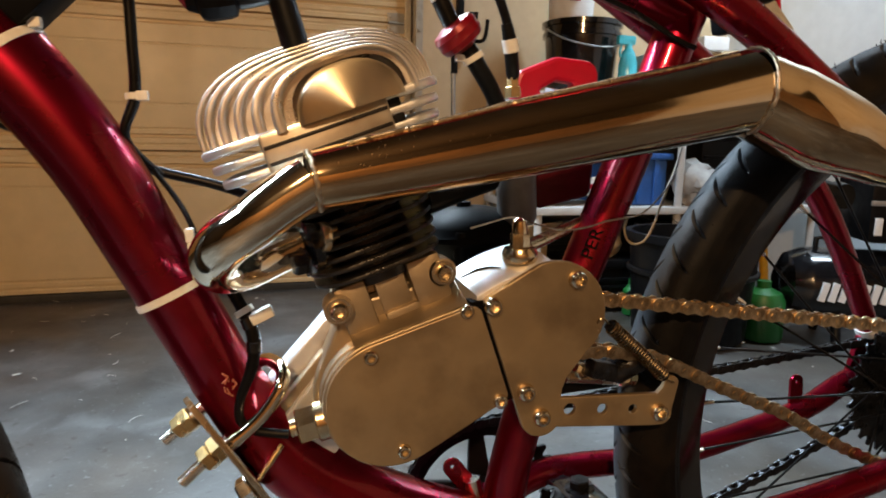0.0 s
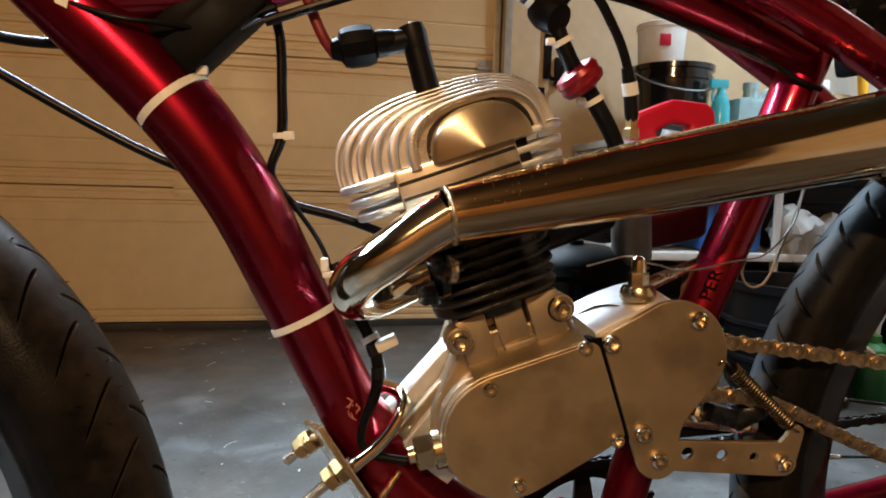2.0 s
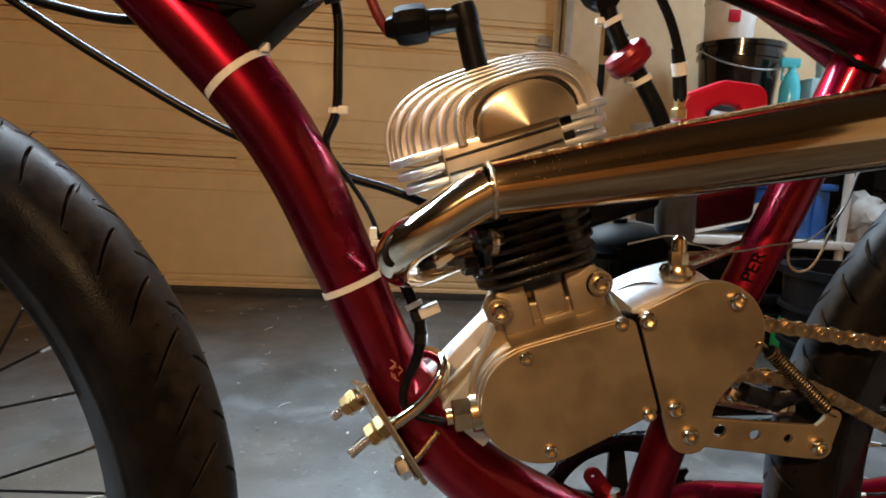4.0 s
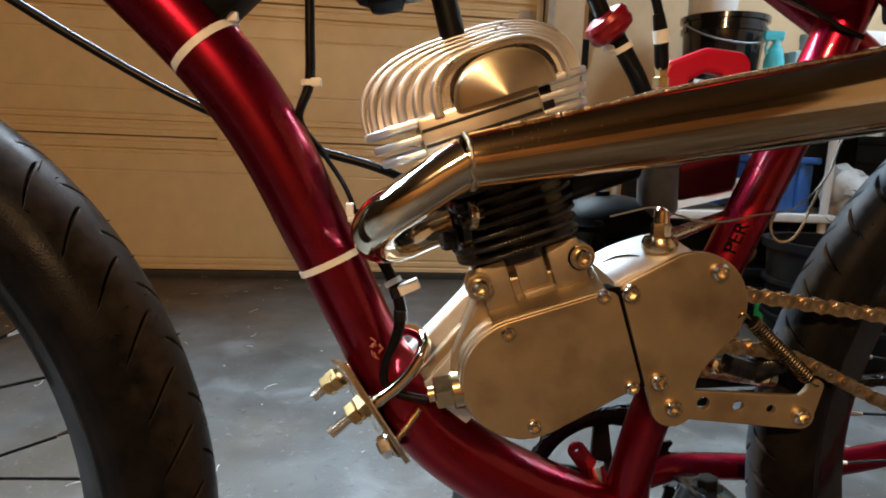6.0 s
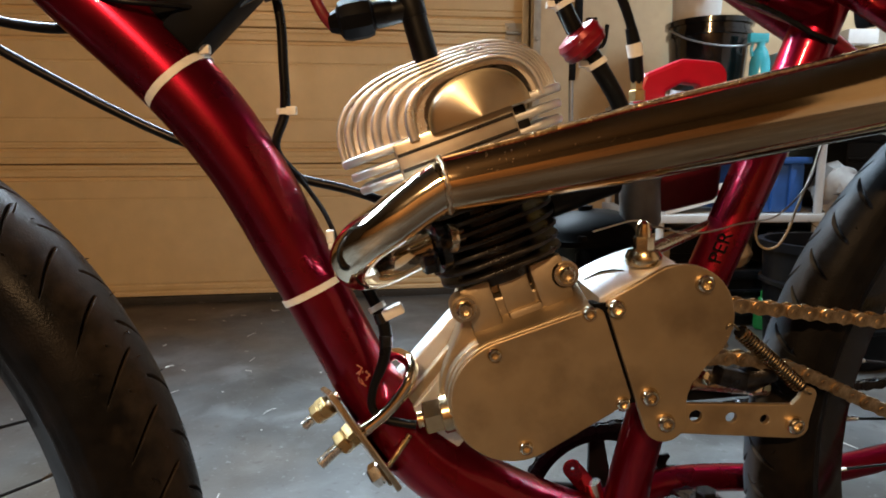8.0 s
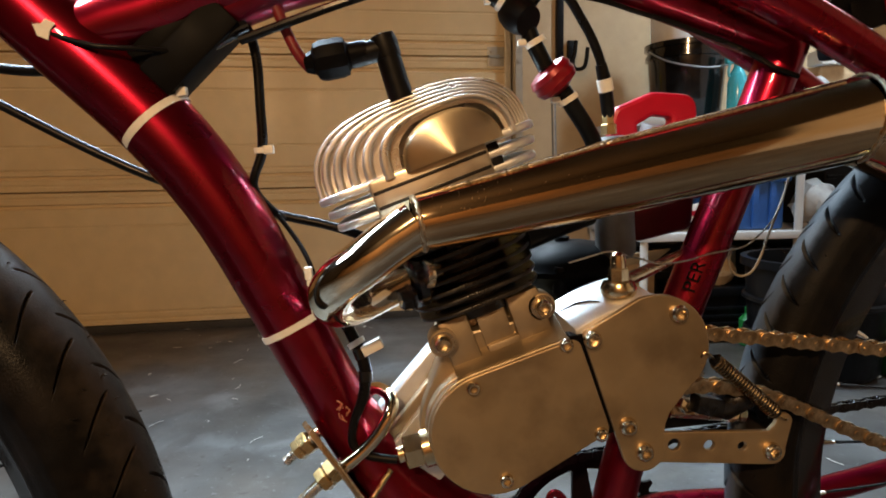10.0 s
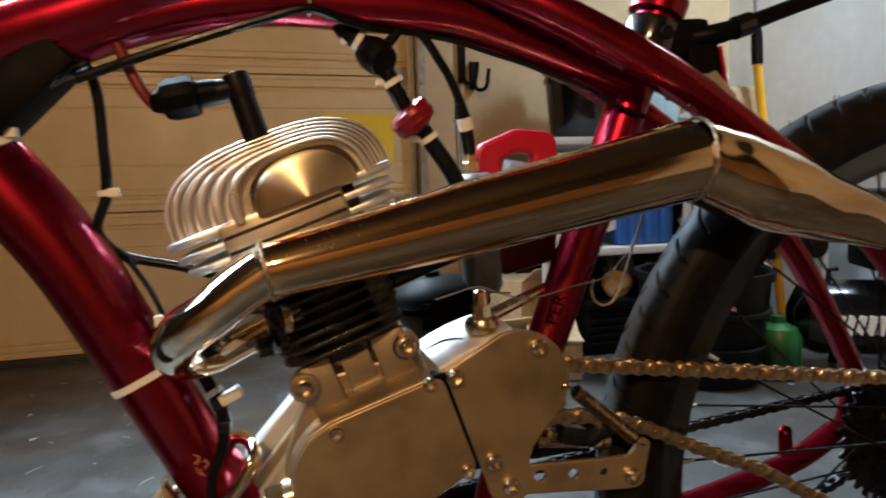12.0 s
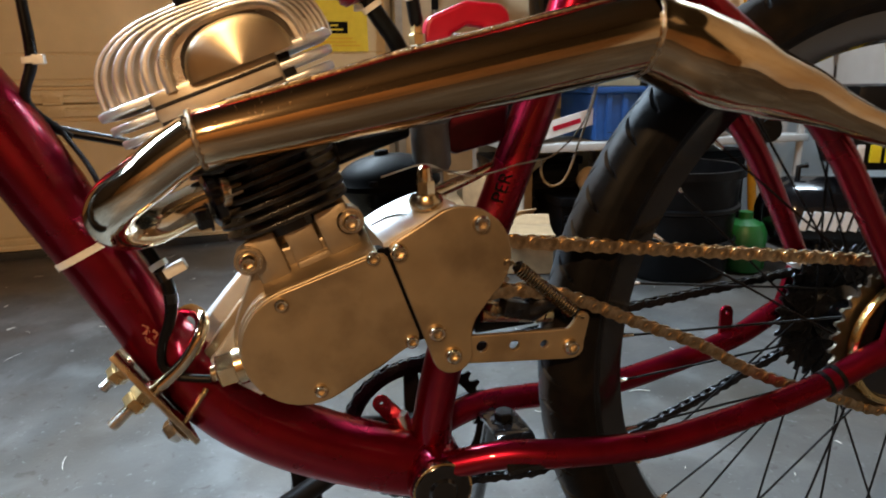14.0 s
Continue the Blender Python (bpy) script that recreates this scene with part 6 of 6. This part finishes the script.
# ---- background things ----
def build_storage():
    # wire shelf with bins behind the rear wheel
    sh = new("storage_shelf")
    sh.matrix_world = Matrix.Translation((0.0, 0.0, 0.0))
    tagged(sh, "white slatted storage shelf cluttered with bins", "shelf")
    for z in (0.37, 0.74):
        box("shelf_board", (0.62, 1.50, z - 0.025), (1.75, 2.06, z), SHELF, sh, bevel=0.003)
    for x in (0.64, 1.16, 1.73):
        for y in (1.52, 2.04):
            tube("shelf_post", [(x, y, 0.0), (x, y, 0.745)], 0.013, SHELF, sh, smooth=False)

    def thing(name, label, category, at):
        ob = new(name)
        ob.matrix_world = Matrix.Translation(at)
        return tagged(ob, label, category)

    bk = thing("black_bucket", "glossy black plastic bucket with a wire handle on a shelf", "bucket", (0.945, 1.90, 0.74))
    part("bucket_body", spin(bmesh.new(), [(0, 0), (0.118, 0), (0.121, 0.006), (0.140, 0.235), (0.149, 0.237), (0.149, 0.252), (0.143, 0.254), (0.143, 0.272), (0.153, 0.274), (0.153, 0.292), (0.146, 0.294), (0.140, 0.26), (0, 0.255)], Matrix(), 40), GLOSS, bk)
    tube("wire_handle", [(-0.153, -0.02, 0.262), (-0.12, -0.13, 0.21), (0.0, -0.175, 0.185), (0.12, -0.13, 0.21), (0.153, -0.02, 0.262)], 0.003, GREY, bk, "thin wire handle")
    jar = thing("white_tub", "white plastic tub standing on the black bucket", "tub", (0.895, 1.90, 0.996))
    bm = spin(bmesh.new(), [(0, 0), (0.075, 0), (0.080, 0.01), (0.088, 0.17), (0.093, 0.172), (0.093, 0.188), (0.06, 0.20), (0, 0.202)], Matrix(), 30)
    part("tub_body", bm, LABELWHITE, jar)
    box("red_print", (-0.045, -0.0895, 0.10), (-0.005, -0.082, 0.14), REDPLASTIC, jar, "faded red print bar", 0.001)
    sb = thing("spray_bottle", "cyan plastic spray bottle standing on a shelf", "spray bottle", (1.045, 1.72, 0.74))
    part("bottle", spin(bmesh.new(), [(0, 0), (0.030, 0), (0.033, 0.01), (0.033, 0.13), (0.024, 0.165), (0.013, 0.185), (0.013, 0.200), (0, 0.200)], Matrix(), 20), CYAN, sb)
    bm = block(bmesh.new(), (-0.045, -0.012, 0.195), (0.022, 0.012, 0.227), 0.005)
    add_tube(bm, [(-0.028, 0, 0.200), (-0.034, 0, 0.170), (-0.030, 0, 0.150)], 0.005, 8)
    part("trigger_head", bm, CYAN, sb, "cyan trigger head")
    for x, y, z, s in ((1.33, 1.72, 0.74, 0.075), (1.25, 1.56, 0.37, 0.085), (1.42, 1.60, 0.37, 0.07)):
        wb = thing("plastic_bag", "crumpled white plastic bag lying on a shelf", "bag", (x, y, z))
        tagged(wb, group="plastic bags")
        bm = bmesh.new()
        bmesh.ops.create_icosphere(bm, subdivisions=3, radius=s, matrix=Matrix.Translation((0, 0, s * 0.85)))
        for v in bm.verts:
            v.co += s * 0.35 * noise.noise_vector((v.co + Vector((x * 7, 0, 0))) * 16) + s * 0.12 * noise.noise_vector(v.co * 60)
            v.co.z = max(v.co.z, 0.0)
        part("bag_skin", bm, BAGM, wb, angle=25)
    jug = thing("plastic_jug", "cloudy blue plastic jug standing on a shelf", "jug", (1.175, 1.75, 0.74))
    bm = block(bmesh.new(), (-0.07, -0.05, 0), (0.07, 0.05, 0.17), 0.025)
    spin(bm, [(0.025, 0.165), (0.025, 0.2), (0.028, 0.2), (0.028, 0.225), (0, 0.227)], Matrix(), 16)
    part("jug_body", bm, CLEAR, jug)
    tube("jug_handle", [(0.03, 0, 0.165), (0.07, 0, 0.2), (0.075, 0, 0.14)], 0.01, CLEAR, jug)
    bb = thing("blue_bin", "blue plastic storage bin on a white shelf", "storage bin", (1.025, 1.70, 0.37))
    bm = block(bmesh.new(), (-0.105, -0.15, 0.0), (0.105, 0.15, 0.165), 0.015)
    block(bm, (-0.118, -0.165, 0.160), (0.118, 0.165, 0.182), 0.006)
    part("bin_body", bm, BLUE, bb)
    for x in (-0.06, 0.0, 0.06):
        box("bin_rib", (x - 0.01, -0.158, 0.01), (x + 0.01, -0.148, 0.16), BLUE, bb, bevel=0.002)
    # Added black crates stand in for the shade on and under the shelf.
    for x, y, z, w, d, h, a in ((1.50, 1.78, 0.37, 0.40, 0.3, 0.26, 4), (0.80, 1.87, 0.0, 0.34, 0.22, 0.30, -5), (0.93, 1.63, 0.0, 0.28, 0.20, 0.185, 2), (1.42, 1.82, 0.0, 0.46, 0.26, 0.30, 3), (0.72, 1.88, 0.37, 0.16, 0.16, 0.28, 8)):
        cr = thing("filler_crate", "added black crate filling a dark gap by the shelf", "crate", (x, y, z))
        cr.matrix_world = Matrix.Translation((x, y, z)) @ pose(0, 0, 0, 0, 0, a)
        tagged(cr, group="black crates")
        bm = block(bmesh.new(), (-w / 2, -d / 2, 0), (w / 2, d / 2, h - 0.02), 0.012)
        block(bm, (-w / 2 - 0.01, -d / 2 - 0.01, h - 0.03), (w / 2 + 0.01, d / 2 + 0.01, h), 0.005)
        part("crate_body", bm, BLACK, cr)
        for k in range(4):
            zz = 0.03 + (h - 0.08) * k / 4
            box("crate_rib", (-w / 2 + 0.01, -d / 2 - 0.006, zz), (w / 2 - 0.01, -d / 2 + 0.004, zz + 0.012), BLACK, cr, bevel=0.002)
    tray = thing("white_tray", "white cardboard tray lying aslant on the shelf", "tray", (0.82, 1.62, 0.405))
    tray.matrix_world = Matrix.Translation((0.82, 1.62, 0.405)) @ pose(0, 0, 0, 0, -13, 8)
    bm = block(bmesh.new(), (-0.17, -0.06, 0.0), (0.17, 0.10, 0.012), 0.002)
    block(bm, (-0.17, -0.062, 0.0), (0.17, -0.056, 0.055), 0.001)
    part("tray_body", bm, LABELWHITE, tray)
    box("red_print", (-0.06, -0.0645, 0.02), (0.05, -0.062, 0.035), REDPLASTIC, tray, "faded red print bar")
    # floor clutter
    tub = thing("black_tub", "large black plastic tub on the floor", "tub", (1.02, 1.22, 0.0))
    part("tub_body", spin(bmesh.new(), [(0, 0), (0.15, 0), (0.165, 0.02), (0.185, 0.30), (0.198, 0.302), (0.198, 0.325), (0.18, 0.325), (0.16, 0.03), (0, 0.03)], Matrix(), 40), BLACK, tub)
    for z in (0.1, 0.2):
        part("tub_rib", spin(bmesh.new(), [(0.168 + z * 0.06, z), (0.178 + z * 0.06, z + 0.005), (0.178 + z * 0.06, z + 0.015), (0.17 + z * 0.06, z + 0.02)], Matrix(), 40), BLACK, tub)
    gb = thing("green_bottle", "green plastic bottle standing on the floor", "bottle", (1.235, 1.16, 0.0))
    part("bottle_body", spin(bmesh.new(), [(0, 0), (0.058, 0), (0.064, 0.01), (0.064, 0.12), (0.052, 0.145), (0.02, 0.16), (0.02, 0.18), (0, 0.18)], Matrix(), 24), GREEN, gb)
    rb = thing("ribbed_bucket", "black bucket with pale ribs standing under the shelf", "bucket", (1.17, 1.62, 0.0))
    part("bucket_body", spin(bmesh.new(), [(0, 0), (0.075, 0), (0.092, 0.29), (0.085, 0.29), (0.07, 0.02), (0, 0.02)], Matrix(), 32), BLACK, rb)
    for z in (0.14, 0.18, 0.22, 0.26, 0.285):
        r = 0.0755 + 0.0586 * z
        part("bucket_rib", spin(bmesh.new(), [(r, z), (r + 0.007, z + 0.002), (r + 0.007, z + 0.009), (r, z + 0.011)], Matrix(), 32), GREY, rb, "pale rib")
    rnd = random.Random(21)
    spots = [(0.50, 1.62, 0.30, 0.20, 0.10, 12), (0.60, 1.36, 0.16, 0.13, 0.13, -18), (0.62, 1.70, 0.2, 0.16, 0.26, 30), (0.36, 1.75, 0.26, 0.2, 0.17, -8)]
    for x, y, w, d, h, a in spots:
        cb = thing("cardboard_box", "worn brown cardboard box on the floor", "box", (x, y, 0.0))
        cb.matrix_world = Matrix.Translation((x, y, 0)) @ pose(0, 0, 0, 0, 0, a)
        tagged(cb, group="cardboard boxes")
        box("carton", (-w / 2, -d / 2, 0), (w / 2, d / 2, h), CARD, cb, bevel=0.003)
        for s in (-1, 1):
            flap = box("flap", (-w / 2, -0.002, 0), (w / 2, 0.002, d * 0.48), CARD, cb)
            flap.matrix_basis = pose(0, s * d / 2, h - 0.002, s * (-rnd.uniform(35, 110)), 0, 0)
    pb = thing("paper_bag", "small crumpled tan paper bag on a black crate", "bag", (0.935, 1.60, 0.185))
    bm = bmesh.new()
    bmesh.ops.create_icosphere(bm, subdivisions=3, radius=0.05, matrix=Matrix.Translation((0, 0, 0.038)))
    for v in bm.verts:
        v.co += 0.014 * noise.noise_vector(v.co * 22) + 0.005 * noise.noise_vector(v.co * 70)
        v.co.z = max(v.co.z, 0.0)
    part("bag_skin", bm, CARD, pb, angle=25)
    sg = thing("green_flask", "small bright green plastic flask standing on the floor", "bottle", (0.985, 1.49, 0.0))
    part("flask_body", spin(bmesh.new(), [(0, 0), (0.026, 0), (0.029, 0.008), (0.029, 0.085), (0.012, 0.105), (0.012, 0.122), (0, 0.122)], Matrix(), 20), GREEN, sg)
    # pole with yellow grip by the white wall
    st = thing("yellow_pole", "yellow pole with a black grip leaning by the wall", "pole", (0.0, 0.0, 0.0))
    tube("shaft", [(1.73, 1.72, 0.0), (1.585, 1.72, 1.022)], 0.017, HANDLE, st, "yellow shaft", smooth=False)
    tube("grip", [(1.585, 1.72, 1.022), (1.580, 1.72, 1.13), (1.578, 1.72, 1.16)], [0.021, 0.021, 0.016], BLACK, st, "black grip", smooth=False)
    tube("rod", [(1.578, 1.72, 1.16), (1.560, 1.72, 1.6)], 0.009, GREY, st, smooth=False)
    tb = thing("tan_sack", "tan paper sack standing on the shelf end", "sack", (1.54, 1.86, 0.74))
    bag = block(bmesh.new(), (-0.15, -0.09, 0), (0.14, 0.09, 0.21), 0.04)
    bmesh.ops.subdivide_edges(bag, edges=bag.edges, cuts=2, use_grid_fill=True)
    for v in bag.verts:
        v.co += 0.015 * noise.noise_vector(v.co * 11)
        v.co.z = max(v.co.z, 0)
    part("sack_body", bag, CARD, tb, angle=60)
    part("sack_label", block(bmesh.new(), (-0.17, -0.118, 0.20), (-0.06, -0.03, 0.25), 0.004), LABELWHITE, tb, "white label")


def build_compressor():
    ob = new("air_compressor")
    ob.matrix_world = Matrix.Translation((1.64, 1.06, 0.0)) @ pose(0, 0, 0, 0, 0, -24)
    tagged(ob, "black portable air compressor with white and yellow bars", "air compressor")
    prof = [(0, -0.36), (0.05, -0.355), (0.095, -0.33), (0.112, -0.29), (0.114, -0.28), (0.114, 0.28), (0.112, 0.29), (0.095, 0.33), (0.05, 0.355), (0, 0.36)]
    part("tank", spin(bmesh.new(), prof, aim((0, 0, 0.165), (1, 0, 0)), 40), GLOSS, ob, "gloss black tank")
    for k in range(7):
        xx = -0.265 + 0.0275 * k
        part("letter_bar", add_tube(bmesh.new(), [(xx, -0.1135, 0.135), (xx + 0.012, -0.1135, 0.19)], 0.0120, 4), LABELWHITE, ob, "white printed bar")
    for k in range(11):
        xx = -0.045 + 0.030 * k
        part("letter_bar", add_tube(bmesh.new(), [(xx, -0.1135, 0.13), (xx + 0.012, -0.1135, 0.188)], 0.0120, 4), LABELYELLOW, ob, "yellow printed bar")
    for x in (-0.2, 0.2):
        for y in (-0.09, 0.09):
            tube("foot", [(x, y * 0.7, 0.09), (x, y, 0.0)], 0.014, BLACK, ob, smooth=False)
    tube("valve", [(-0.26, -0.02, 0.27), (-0.26, -0.02, 0.31), (-0.235, -0.02, 0.315)], 0.008, BLACK, ob, smooth=False)
    tube("rail", [(-0.05, -0.10, 0.305), (0.35, -0.10, 0.31)], 0.008, POLISH, ob, "bright rail", smooth=False)
    bm = block(bmesh.new(), (-0.16, -0.11, 0.31), (0.34, 0.13, 0.55), 0.02)
    part("motor_shroud", bm, BLACK, ob, "black motor shroud")
    bm = block(bmesh.new(), (-0.16, -0.114, 0.42), (0.34, -0.108, 0.434), 0.002)
    part("shroud_line", bm, GREY, ob)
    for k, (x, w, mt) in enumerate(((-0.145, 0.02, LABELWHITE), (-0.11, 0.028, LABELYELLOW), (-0.07, 0.028, LABELYELLOW), (-0.03, 0.02, LABELYELLOW), (0.04, 0.03, LABELWHITE), (0.10, 0.06, LABELYELLOW))):
        box("label_bar", (x, -0.116, 0.335), (x + w, -0.110, 0.385), mt, ob, bevel=0.001)
    box("label_bar", (0.10, -0.116, 0.45), (0.30, -0.110, 0.49), LABELYELLOW, ob, bevel=0.001)


build_storage()
build_compressor()
